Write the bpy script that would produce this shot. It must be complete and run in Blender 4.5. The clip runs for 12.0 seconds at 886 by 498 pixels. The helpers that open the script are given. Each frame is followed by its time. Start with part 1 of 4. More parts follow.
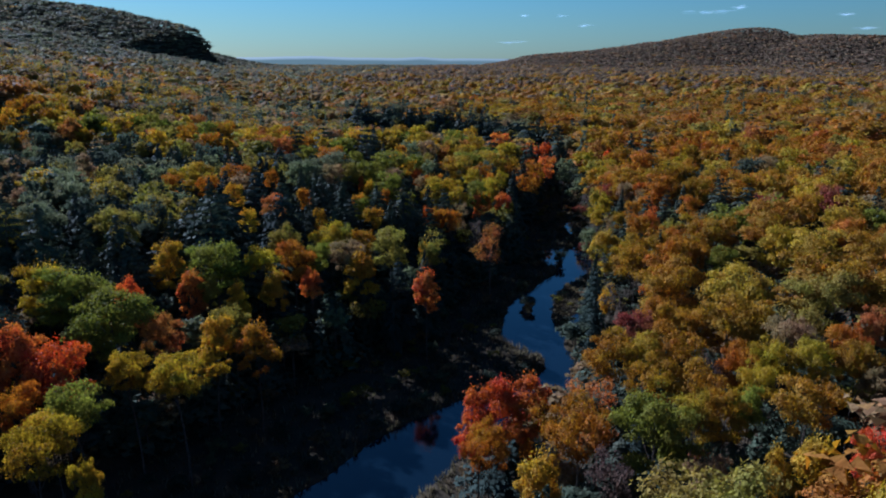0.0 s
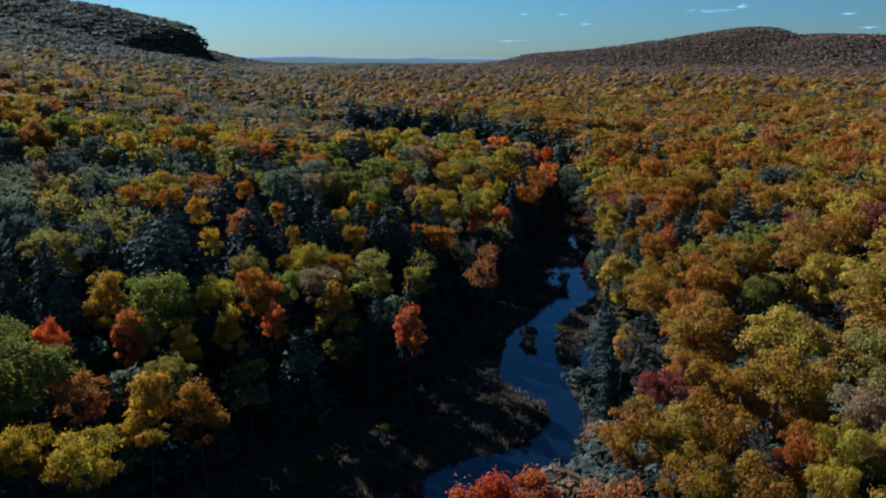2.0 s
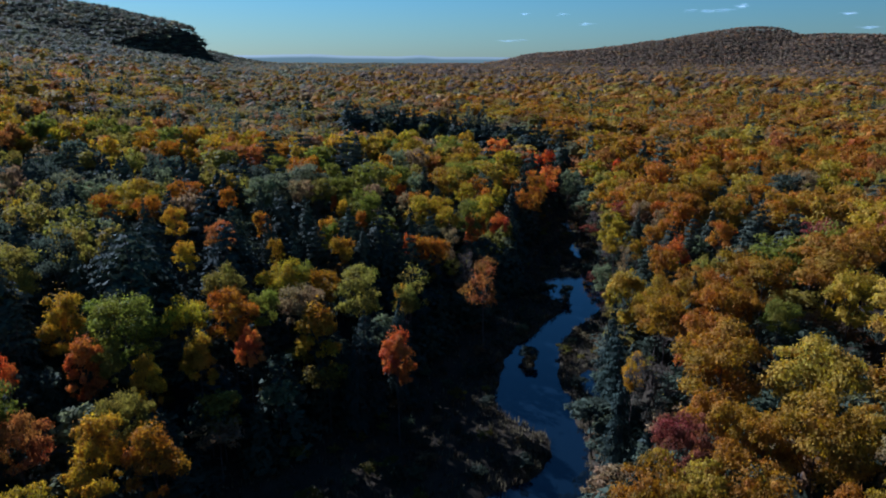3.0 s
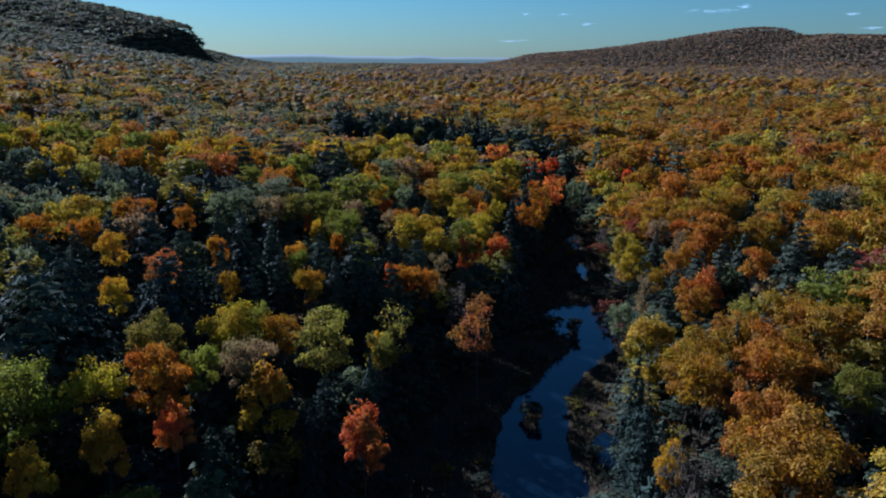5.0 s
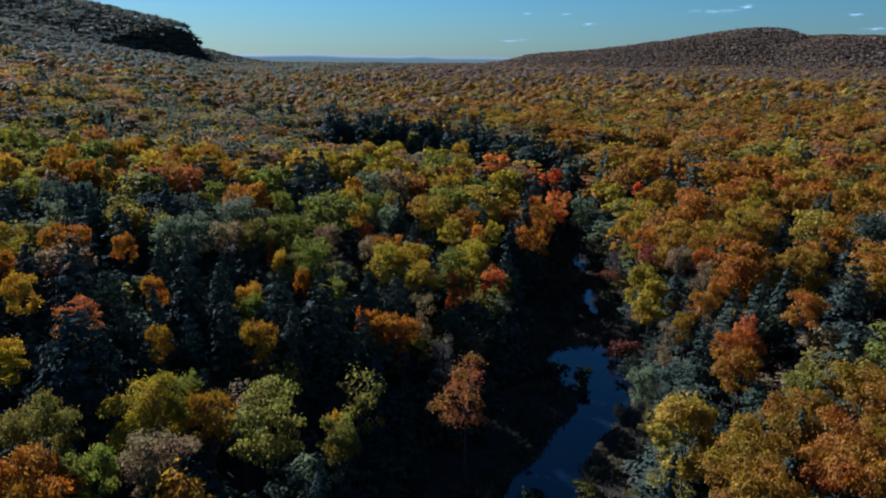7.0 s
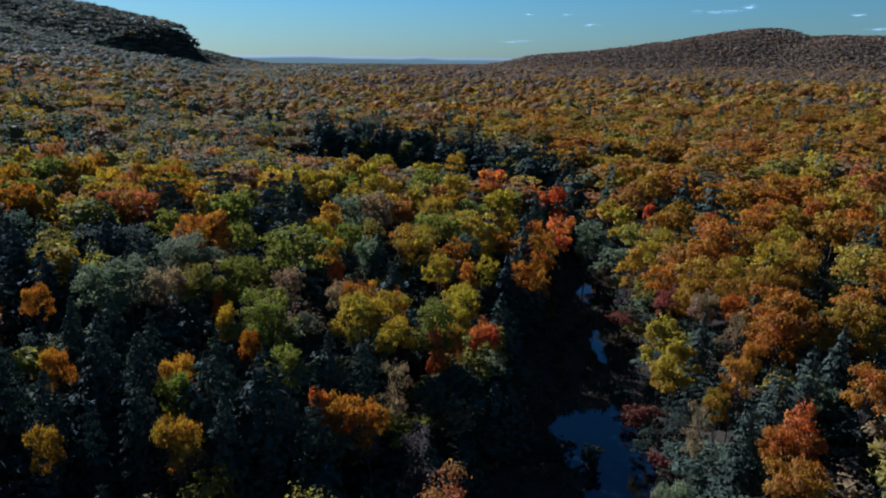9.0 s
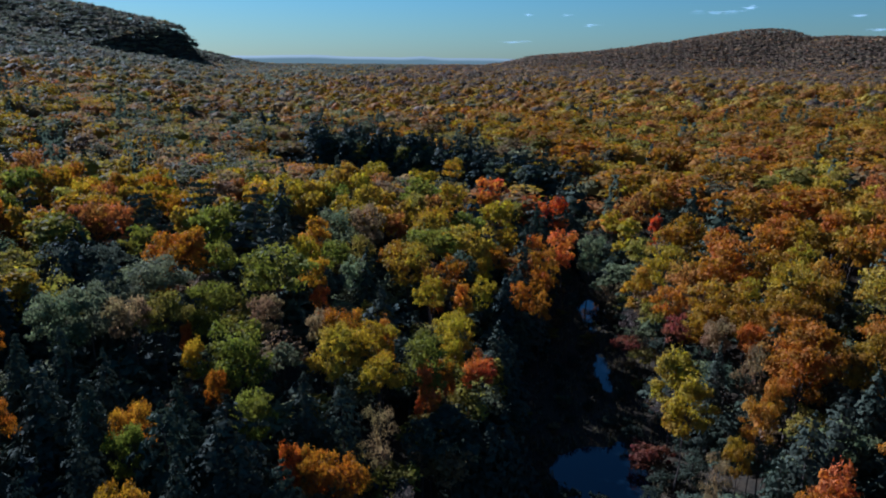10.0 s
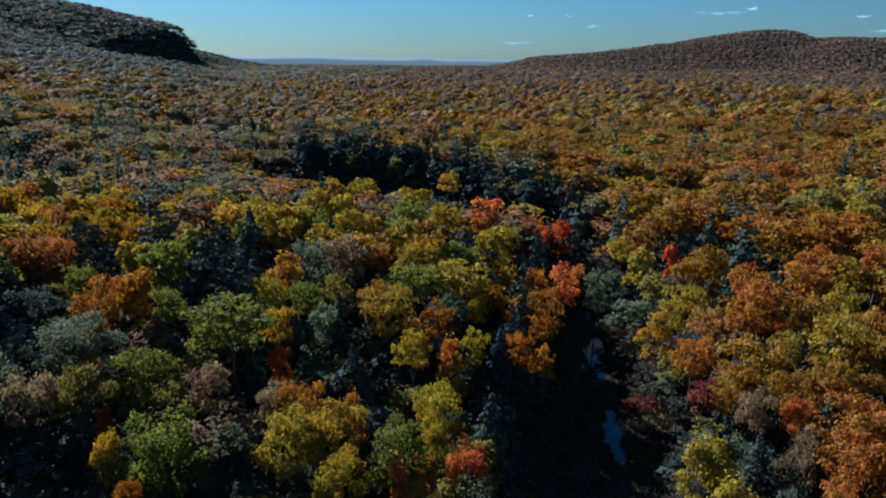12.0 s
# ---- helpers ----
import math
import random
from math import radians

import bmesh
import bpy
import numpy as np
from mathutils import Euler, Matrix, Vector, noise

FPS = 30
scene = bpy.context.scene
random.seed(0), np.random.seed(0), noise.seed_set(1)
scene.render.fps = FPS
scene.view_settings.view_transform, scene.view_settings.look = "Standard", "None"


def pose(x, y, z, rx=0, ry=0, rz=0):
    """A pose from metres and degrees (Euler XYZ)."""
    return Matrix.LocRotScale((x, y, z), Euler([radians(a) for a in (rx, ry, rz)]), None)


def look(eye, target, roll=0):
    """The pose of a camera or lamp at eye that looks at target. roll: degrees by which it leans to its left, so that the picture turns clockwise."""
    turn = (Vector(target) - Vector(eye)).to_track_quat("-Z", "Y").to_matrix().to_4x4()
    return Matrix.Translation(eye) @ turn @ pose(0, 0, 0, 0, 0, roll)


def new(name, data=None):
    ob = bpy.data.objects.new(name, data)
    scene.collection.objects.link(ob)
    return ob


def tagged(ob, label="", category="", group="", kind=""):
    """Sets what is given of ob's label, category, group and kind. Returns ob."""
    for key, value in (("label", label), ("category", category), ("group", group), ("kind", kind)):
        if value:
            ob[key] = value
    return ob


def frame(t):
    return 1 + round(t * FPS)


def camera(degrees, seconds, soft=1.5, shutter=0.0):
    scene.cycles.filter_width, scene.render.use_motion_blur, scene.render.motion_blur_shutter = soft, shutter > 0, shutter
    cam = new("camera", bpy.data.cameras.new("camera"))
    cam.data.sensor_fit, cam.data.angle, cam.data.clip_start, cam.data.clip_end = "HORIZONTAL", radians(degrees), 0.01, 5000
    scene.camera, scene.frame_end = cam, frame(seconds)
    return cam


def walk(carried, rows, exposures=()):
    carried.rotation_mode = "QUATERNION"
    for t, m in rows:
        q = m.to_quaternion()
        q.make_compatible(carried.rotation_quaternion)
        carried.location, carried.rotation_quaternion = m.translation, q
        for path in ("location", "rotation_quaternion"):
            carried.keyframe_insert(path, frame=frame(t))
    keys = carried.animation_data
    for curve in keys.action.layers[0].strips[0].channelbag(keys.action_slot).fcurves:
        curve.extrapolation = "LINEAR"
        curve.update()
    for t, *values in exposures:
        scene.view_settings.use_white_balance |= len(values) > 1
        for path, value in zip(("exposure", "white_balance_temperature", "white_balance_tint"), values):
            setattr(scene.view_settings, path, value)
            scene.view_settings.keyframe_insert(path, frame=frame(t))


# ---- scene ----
cam = camera(67.8, 12.0, soft=2.0)
METRES, EYE, TILT, LEAN, TURN = 112.0, 50.0, -15.8, 0.0, 0.0
ROWS = [
    (0.0, 0.0, 0.0, 0.0, -0.0, 0.0, 0.0),
    (0.5, 0.0033, 0.0332, 0.0103, -0.0, -0.04, -0.04),
    (1.0, 0.0072, 0.0705, 0.0216, -0.04, -0.07, -0.06),
    (1.5, 0.0117, 0.1094, 0.0329, -0.04, -0.1, -0.09),
    (2.0, 0.0164, 0.1459, 0.0426, -0.02, -0.12, -0.13),
    (2.5, 0.0221, 0.1847, 0.0535, 0.01, -0.13, -0.14),
    (3.0, 0.0267, 0.2228, 0.0644, 0.0, -0.13, -0.13),
    (5.0, 0.0456, 0.3917, 0.1102, 0.06, -0.12, -0.25),
    (5.5, 0.0501, 0.4321, 0.1204, 0.06, -0.11, -0.31),
    (6.0, 0.0551, 0.4768, 0.133, 0.08, -0.12, -0.37),
    (6.5, 0.0609, 0.5193, 0.1477, 0.12, -0.11, -0.4),
    (7.0, 0.0665, 0.5588, 0.1624, 0.13, -0.15, -0.43),
    (9.0, 0.0909, 0.7213, 0.2253, 0.23, -0.09, -0.42),
    (9.5, 0.0958, 0.7565, 0.2395, 0.22, -0.1, -0.43),
    (10.0, 0.1014, 0.7959, 0.2557, 0.26, -0.07, -0.44),
    (10.5, 0.1063, 0.8297, 0.2703, 0.27, -0.07, -0.44),
    (11.0, 0.1113, 0.8682, 0.2861, 0.31, -0.04, -0.46),
    (11.5, 0.1165, 0.9064, 0.3013, 0.35, -0.05, -0.5),
    (12.0, 0.1213, 0.9395, 0.3155, 0.38, -0.02, -0.51),
]
walk(cam, [(t, pose(0, 0, EYE, TILT, LEAN, TURN) @ pose(METRES * x, METRES * y, METRES * z, 90 + pitch, roll, yaw)) for t, x, y, z, yaw, pitch, roll in ROWS],
     exposures=[(0.0, 1.62, 4400, 14), (12.0, 1.62, 4400, 14)])

# ---- light: a low sun ahead and to the left, clear sky ----
SUN_AZIMUTH, SUN_ELEVATION = radians(-41.0), radians(26.0)   # azimuth from +y, clockwise positive
world = bpy.data.worlds.new("sky")
scene.world = world
world.use_nodes = True
wn = world.node_tree
sky = wn.nodes.new("ShaderNodeTexSky")
sky.sky_type, sky.sun_disc = "NISHITA", False
sky.sun_elevation, sky.sun_rotation = SUN_ELEVATION, SUN_AZIMUTH
sky.altitude, sky.air_density, sky.dust_density, sky.ozone_density = 200, 1.5, 0.2, 5.0
wn.nodes["Background"].inputs["Strength"].default_value = 0.047
filtered = wn.nodes.new("ShaderNodeMixRGB")
filtered.blend_type = "MULTIPLY"
filtered.inputs["Fac"].default_value = 1.0
filtered.inputs["Color2"].default_value = (0.312, 0.415, 0.44, 1)
wn.links.new(sky.outputs["Color"], filtered.inputs["Color1"])
wn.links.new(filtered.outputs["Color"], wn.nodes["Background"].inputs["Color"])
sun = new("sun", bpy.data.lights.new("sun", "SUN"))
sun.data.energy, sun.data.angle, sun.data.color = 4.2, radians(0.5), (1.0, 0.91, 0.80)
sun_from = Vector((math.sin(SUN_AZIMUTH) * math.cos(SUN_ELEVATION), math.cos(SUN_AZIMUTH) * math.cos(SUN_ELEVATION), math.sin(SUN_ELEVATION)))
sun.matrix_world = look((-300, 300, 300), Vector((-300, 300, 300)) - sun_from)

# ---- colours of the crowns ----
TINTS = {
    "gold": (0.226, 0.116, 0.016), "goldorange": (0.250, 0.109, 0.016), "orange": (0.274, 0.104, 0.017), "orangered": (0.410, 0.122, 0.034),
    "red": (0.365, 0.085, 0.025), "scarlet": (0.400, 0.072, 0.026), "rust": (0.260, 0.108, 0.030), "rustred": (0.330, 0.115, 0.035),
    "maroon": (0.160, 0.052, 0.030), "yellow": (0.340, 0.189, 0.017), "yelloworange": (0.350, 0.155, 0.017), "ygreen": (0.262, 0.175, 0.017),
    "green": (0.135, 0.128, 0.018), "olive": (0.175, 0.138, 0.025), "olivegold": (0.267, 0.170, 0.022), "brown": (0.185, 0.118, 0.052),
    "greygreen": (0.120, 0.122, 0.056), "dark": (0.056, 0.064, 0.039), "blue": (0.036, 0.048, 0.036), "grey": (0.075, 0.058, 0.042), "tan": (0.20, 0.145, 0.07), "mauve": (0.082, 0.055, 0.039),
}
WORDS = {
    "gold": "golden", "goldorange": "golden orange", "orange": "orange", "orangered": "orange-red", "red": "deep red", "scarlet": "bright scarlet",
    "rust": "rust-brown", "rustred": "rusty red", "maroon": "maroon", "yellow": "bright yellow", "yelloworange": "yellow-orange", "ygreen": "yellow-green",
    "green": "green", "olive": "olive green", "olivegold": "olive and gold", "brown": "dull brown", "greygreen": "grey-green", "dark": "dark green",
    "blue": "blue-green", "grey": "grey", "mauve": "mauve-grey", "tan": "dry tan",
}


# ---- materials ----
def material(name):
    m = bpy.data.materials.new(name)
    m.use_nodes = True
    return m, m.node_tree.nodes, m.node_tree.links, m.node_tree.nodes["Principled BSDF"]


def node(nodes, kind, **values):
    n = nodes.new(kind)
    for key, value in values.items():
        n.inputs[key.replace("_", " ")].default_value = value
    return n


def foliage(name, source, through_light=0.36, spread=0.35, patch=0.25, rough=0.0, tufts=(0.72, 1.2)):
    """Leaves: a crown's own tint, varied leaf by leaf and in patches, partly lit through."""
    m, n, l, bsdf = material(name)
    if source == "object":
        tint = n.new("ShaderNodeObjectInfo").outputs["Color"]
    else:
        a = n.new("ShaderNodeAttribute")
        a.attribute_name = "tint"
        tint = a.outputs["Color"]
    geo = n.new("ShaderNodeNewGeometry")
    leaf = n.new("ShaderNodeMapRange")
    leaf.inputs["To Min"].default_value, leaf.inputs["To Max"].default_value = 1 - spread, 1 + spread
    l.new(geo.outputs["Random Per Island"], leaf.inputs["Value"])
    cloud = node(n, "ShaderNodeTexNoise", Scale=patch, Detail=3.0)
    l.new(geo.outputs["Position"], cloud.inputs["Vector"])
    shift = n.new("ShaderNodeMapRange")
    shift.inputs["From Min"].default_value, shift.inputs["From Max"].default_value = 0.3, 0.7
    shift.inputs["To Min"].default_value, shift.inputs["To Max"].default_value = 0.478, 0.522
    l.new(cloud.outputs["Fac"], shift.inputs["Value"])
    hue = n.new("ShaderNodeHueSaturation")
    l.new(shift.outputs["Result"], hue.inputs["Hue"])
    l.new(tint, hue.inputs["Color"])
    tuft = node(n, "ShaderNodeTexNoise", Scale=0.55, Detail=4.0)
    l.new(geo.outputs["Position"], tuft.inputs["Vector"])
    vary = n.new("ShaderNodeMapRange")
    vary.inputs["From Min"].default_value, vary.inputs["From Max"].default_value = 0.35, 0.65
    vary.inputs["To Min"].default_value, vary.inputs["To Max"].default_value = tufts
    l.new(tuft.outputs["Fac"], vary.inputs["Value"])
    both = n.new("ShaderNodeMath")
    both.operation = "MULTIPLY"
    l.new(leaf.outputs["Result"], both.inputs[0])
    l.new(vary.outputs["Result"], both.inputs[1])
    l.new(both.outputs["Value"], hue.inputs["Value"])
    l.new(hue.outputs["Color"], bsdf.inputs["Base Color"])
    bsdf.inputs["Roughness"].default_value = 0.8
    bsdf.inputs["Specular IOR Level"].default_value = 0.04
    grain = node(n, "ShaderNodeTexNoise", Scale=1.1, Detail=5.0, Roughness=0.7)
    l.new(geo.outputs["Position"], grain.inputs["Vector"])
    relief = node(n, "ShaderNodeBump", Strength=rough, Distance=0.8)
    l.new(grain.outputs["Fac"], relief.inputs["Height"])
    lit = n.new("ShaderNodeBsdfTranslucent")
    for shader in (bsdf, lit):
        l.new(relief.outputs["Normal"], shader.inputs["Normal"])
    glow = node(n, "ShaderNodeHueSaturation", Saturation=1.08, Value=1.35)
    l.new(hue.outputs["Color"], glow.inputs["Color"])
    l.new(glow.outputs["Color"], lit.inputs["Color"])
    mix = n.new("ShaderNodeMixShader")
    mix.inputs["Fac"].default_value = through_light
    l.new(bsdf.outputs["BSDF"], mix.inputs[1])
    l.new(lit.outputs["BSDF"], mix.inputs[2])
    l.new(mix.outputs["Shader"], n["Material Output"].inputs["Surface"])
    return m


def earthy(name, dark, light, scale, rough=0.95, bump=0.3):
    m, n, l, bsdf = material(name)
    geo = n.new("ShaderNodeNewGeometry")
    big = node(n, "ShaderNodeTexNoise", Scale=scale, Detail=8.0, Roughness=0.65)
    fine = node(n, "ShaderNodeTexNoise", Scale=scale * 14, Detail=4.0)
    for t in (big, fine):
        l.new(geo.outputs["Position"], t.inputs["Vector"])
    ramp = n.new("ShaderNodeValToRGB")
    ramp.color_ramp.elements[0].position, ramp.color_ramp.elements[1].position = 0.3, 0.72
    ramp.color_ramp.elements[0].color, ramp.color_ramp.elements[1].color = (*dark, 1), (*light, 1)
    l.new(big.outputs["Fac"], ramp.inputs["Fac"])
    vary = n.new("ShaderNodeMixRGB")
    vary.blend_type = "OVERLAY"
    vary.inputs["Fac"].default_value = 0.6
    l.new(ramp.outputs["Color"], vary.inputs["Color1"])
    l.new(fine.outputs["Fac"], vary.inputs["Color2"])
    l.new(vary.outputs["Color"], bsdf.inputs["Base Color"])
    b = node(n, "ShaderNodeBump", Strength=bump, Distance=0.15)
    l.new(fine.outputs["Fac"], b.inputs["Height"])
    l.new(b.outputs["Normal"], bsdf.inputs["Normal"])
    bsdf.inputs["Roughness"].default_value = rough
    bsdf.inputs["Specular IOR Level"].default_value = 0.0
    return m


def water_material():
    m, n, l, bsdf = material("river_water")
    bsdf.inputs["Base Color"].default_value = (0.003, 0.006, 0.010, 1)
    bsdf.inputs["Roughness"].default_value = 0.07
    bsdf.inputs["IOR"].default_value = 1.38
    geo = n.new("ShaderNodeNewGeometry")
    ripple = node(n, "ShaderNodeTexNoise", Scale=0.9, Detail=5.0, Roughness=0.6)
    l.new(geo.outputs["Position"], ripple.inputs["Vector"])
    b = node(n, "ShaderNodeBump", Strength=0.05, Distance=0.08)
    l.new(ripple.outputs["Fac"], b.inputs["Height"])
    l.new(b.outputs["Normal"], bsdf.inputs["Normal"])
    return m


LEAVES = foliage("autumn_leaves", "object", spread=0.25)
NEEDLES = foliage("conifer_needles", "object", 0.1, 0.15, 0.4)
FAR_LEAVES = foliage("woodland_leaves", "tint", 0.4, 0.08, 0.12, 0.35, (0.86, 1.1))
BARK = earthy("grey_brown_bark", (0.035, 0.026, 0.02), (0.12, 0.095, 0.075), 3.0)
SOIL = earthy("forest_floor_and_sedge", (0.019, 0.017, 0.013), (0.052, 0.037, 0.022), 0.25, rough=0.95)
WATER = water_material()
SEDGE = foliage("sedge_blades", "tint", 0.3, 0.5, 0.3)

# ---- the lie of the land ----
RIVER = [(-45, 10, 7), (-32, 36, 7), (-22, 52, 6), (-10, 68, 5.5), (-2.5, 79, 5.5), (7, 87.5, 4.6), (16.5, 93.5, 3.8), (19.6, 101, 2.0), (20.4, 108, 2.1), (17.2, 114.5, 5.0),
         (16.8, 120, 5.0), (17.7, 128, 4.2), (20, 135, 3.6), (23, 140.5, 2.6), (26, 146.5, 2.6), (30.5, 152.5, 2.8), (33.5, 160, 4.2), (32.2, 167, 6.0), (32.5, 170.5, 6.2), (36.6, 177, 0.2), (37.8, 187, -0.9), (39.0, 197, 0.9), (39.8, 204, 0.8), (40.8, 210, -0.9), (41.8, 218, -0.9), (43.2, 226, 2.2), (44.2, 233, 2.6), (45, 240, -0.8), (45.8, 255, 0.2), (48, 284, 4), (40, 314, 6), (5, 336, 6), (-30, 356, 3), (-50, 372, -1.0)]
VALLEY = [(-50, 0, 20), (-36, 36, 20), (-22, 60, 20), (-14, 76, 20), (-4, 90, 19), (5, 104, 18), (11, 118, 17), (17, 135, 15), (25, 152, 13), (31, 165, 12.5), (33, 178, 12),
          (34, 195, 11.5), (35, 215, 11), (39, 240, 9.5), (44, 262, 9), (47, 285, 9), (42, 303, 13), (25, 317, 22), (2, 334, 25), (-25, 352, 28), (-50, 372, 17), (-68, 400, 3), (-110, 470, 0), (-150, 540, 0)]
MARSH_ISLES = [(17.8, 130.3, 1.5, 3.2), (24.2, 162.0, 2.8, 3.6), (29.8, 161.8, 1.4, 1.6), (27.6, 158.4, 2.9, 1.6)]   # x, y, half widths
POND = (27.6, 122.5, 1.7, 4.2)


def river_gap(path, x, y):
    """Distance from the bank of a winding strip, less than nought inside it (arrays)."""
    best = np.full(np.shape(x), 1e9)
    for (ax, ay, aw), (bx, by, bw) in zip(path, path[1:]):
        dx, dy = bx - ax, by - ay
        k = np.clip(((x - ax) * dx + (y - ay) * dy) / (dx * dx + dy * dy), 0, 1)
        best = np.minimum(best, np.hypot(x - ax - k * dx, y - ay - k * dy) - (aw + k * (bw - aw)))
    return best


def smooth(v, a, b):
    k = np.clip((v - a) / (b - a), 0, 1)
    return k * k * (3 - 2 * k)


def wave(x, y, length, seed):
    """A cheap rolling noise between about -1 and 1 (arrays)."""
    r = np.random.RandomState(seed)
    out = 0
    for k in range(5):
        a, p = r.uniform(0, 2 * np.pi), r.uniform(0, 2 * np.pi)
        f = 2 * np.pi / length * (0.6 + 0.35 * k)
        out = out + np.sin(f * (x * np.cos(a) + y * np.sin(a)) + p) / (1 + 0.5 * k)
    return out / 2.4


def land(x, y):
    """Height of the ground over the river's level (arrays)."""
    x, y = np.asarray(x, float), np.asarray(y, float)
    valley = river_gap(VALLEY, x, y)
    z = 0.3 + 0.12 * wave(x, y, 9, 3) + smooth(valley, -1, 12) * (1.0 + 0.3 * wave(x, y, 40, 4))
    z = z + 0.15 * np.clip(valley - 2, 0, 42) + 0.02 * np.clip(valley - 44, 0, 400) + np.clip(y - 300, 0, 1500) * 0.003
    # the wooded slope below the long ridge, the ridge with its bluff, the lower spur behind it, and the broad hill on the other side
    side = 0.2 * np.clip(-x - 0.28 * y - 4, 0, 330) * smooth(y, 165, 290) * (1 - smooth(y, 1700, 2100)) * (1 + 0.12 * wave(x, y, 170, 21))
    side = side + 10 * smooth(-x, 110, 330) * (smooth(y, 60, 200) - smooth(y, 200, 340))
    crest = np.interp(-x * np.minimum(1, 1540 / np.maximum(y - 100, 1)), [536, 552, 582, 625, 740, 900, 1250, 2600], [0, 50, 90, 103, 129, 154, 180, 186])
    ridge = crest * smooth(y, 780, 1640) * (1 - smooth(y, 1700, 1950)) * (1 + 0.03 * wave(x, y, 260, 8))
    spur = 66 * np.exp(-(np.maximum(x + 985, 0) / 215) ** 2 - ((y - 2560) / 330) ** 2)
    long_hill = np.interp(x, [180, 290, 414, 560, 663, 800, 930, 992, 1100, 1200, 1290, 1330, 1385, 1600, 2400], [2, 20, 50, 60, 64, 84, 104, 103, 126, 141, 156, 156, 126, 128, 114])
    long_hill = long_hill * smooth(y, 1900, 2950) * (1 - smooth(y, 3250, 4200))
    near_hill = 100 * smooth(x, 880, 1330) * smooth(y, 1350, 2300) * (1 - smooth(y, 2450, 3000)) * (1 + 0.04 * wave(x, y, 330, 12))
    z = z + np.maximum(ridge, side) + spur + np.maximum(long_hill, near_hill) + 3.0 * wave(x, y, 300, 9) * smooth(y, 300, 800) * smooth(valley, 5, 60)
    cut = river_gap(RIVER, x, y) + 0.5 * wave(x, y, 5, 6)
    for cx, cy, hx, hy in MARSH_ISLES:
        cut = np.maximum(cut, 1.6 * (1 - np.hypot((x - cx) / hx, (y - cy) / hy)))
    px, py, hx, hy = POND
    cut = np.minimum(cut, 2 * (np.hypot((x - px) / hx, (y - py) / hy) - 1))
    return -0.7 + (z + 0.7) * smooth(cut, -0.5, 0.8)


def mesh_object(name, verts, faces, mat, parent=None, tint=None, flat=True):
    me = bpy.data.meshes.new(name)
    verts, faces = np.ascontiguousarray(verts, np.float32), np.ascontiguousarray(faces, np.int32)
    n, k = len(faces), faces.shape[1]
    me.vertices.add(len(verts))
    me.vertices.foreach_set("co", verts.ravel())
    me.loops.add(n * k)
    me.loops.foreach_set("vertex_index", faces.ravel())
    me.polygons.add(n)
    me.polygons.foreach_set("loop_start", np.arange(0, n * k, k, dtype=np.int32))
    me.polygons.foreach_set("use_smooth", np.full(n, not flat))
    if tint is not None:
        at = me.attributes.new("tint", "FLOAT_COLOR", "POINT")
        at.data.foreach_set("color", np.ascontiguousarray(np.c_[tint, np.ones(len(tint))], np.float32).ravel())
    me.update(calc_edges=True)
    me.validate()
    me.materials.append(mat)
    ob = new(name, me)
    ob.parent = parent
    return ob


def grid(xs, ys):
    gx, gy = np.meshgrid(xs, ys)
    i = np.arange(len(xs) * len(ys)).reshape(len(ys), len(xs))
    return gx.ravel(), gy.ravel(), np.stack([i[:-1, :-1], i[:-1, 1:], i[1:, 1:], i[1:, :-1]], -1).reshape(-1, 4)


xs = np.concatenate([np.linspace(-3400, -1300, 22), np.linspace(-1270, -660, 38), np.linspace(-640, -130, 36), np.linspace(-115, -46, 18), np.arange(-44, 64, 1.3), np.linspace(68, 150, 18), np.linspace(170, 1700, 66), np.linspace(1760, 3400, 18)])
ys = np.concatenate([np.linspace(-500, 10, 14), np.arange(20, 60, 2.0), np.arange(60, 240, 1.4), np.arange(241, 370, 2.5), np.linspace(380, 1000, 40), np.linspace(1030, 4800, 75)])
gx, gy, quads = grid(xs, ys)
ground = mesh_object("ground", np.c_[gx, gy, land(gx, gy)], quads, SOIL, flat=False)
tagged(ground, "dark marshy valley floor rising to wooded hills", "ground", kind="structure")
gx, gy, quads = grid(np.linspace(-260, 70, 12), np.linspace(-10, 400, 12))
water = mesh_object("water", np.c_[gx, gy, 0 * gx], quads, WATER, flat=False)
tagged(water, "still dark river reflecting the blue sky", "river", kind="structure")

# ---- tree meshes ----
def cards(points, normals, size, rng, stretch=1.0, tilt=0.5):
    """A small leaf spray at every point: a small blade, facing roughly along its normal."""
    n = len(points)
    nor = normals + rng.normal(0, tilt, (n, 3))
    nor /= np.linalg.norm(nor, axis=1)[:, None] + 1e-9
    a = np.cross(nor, rng.normal(0, 1, (n, 3)))
    a /= np.linalg.norm(a, axis=1)[:, None] + 1e-9
    b = np.cross(nor, a)
    s = size * rng.uniform(0.6, 1.3, (n, 1))
    lean = rng.uniform(-0.5, 0.5, (n, 1))
    corner = [a * s * stretch * 1.25 + b * s * lean, b * s * rng.uniform(0.5, 0.95, (n, 1)) - a * s * stretch * 0.75, -b * s * rng.uniform(0.5, 0.95, (n, 1)) - a * s * stretch * 0.6 + nor * s * lean]
    v = np.stack([points + c for c in corner], 1).reshape(-1, 3)
    return v, np.arange(3 * n).reshape(n, 3)


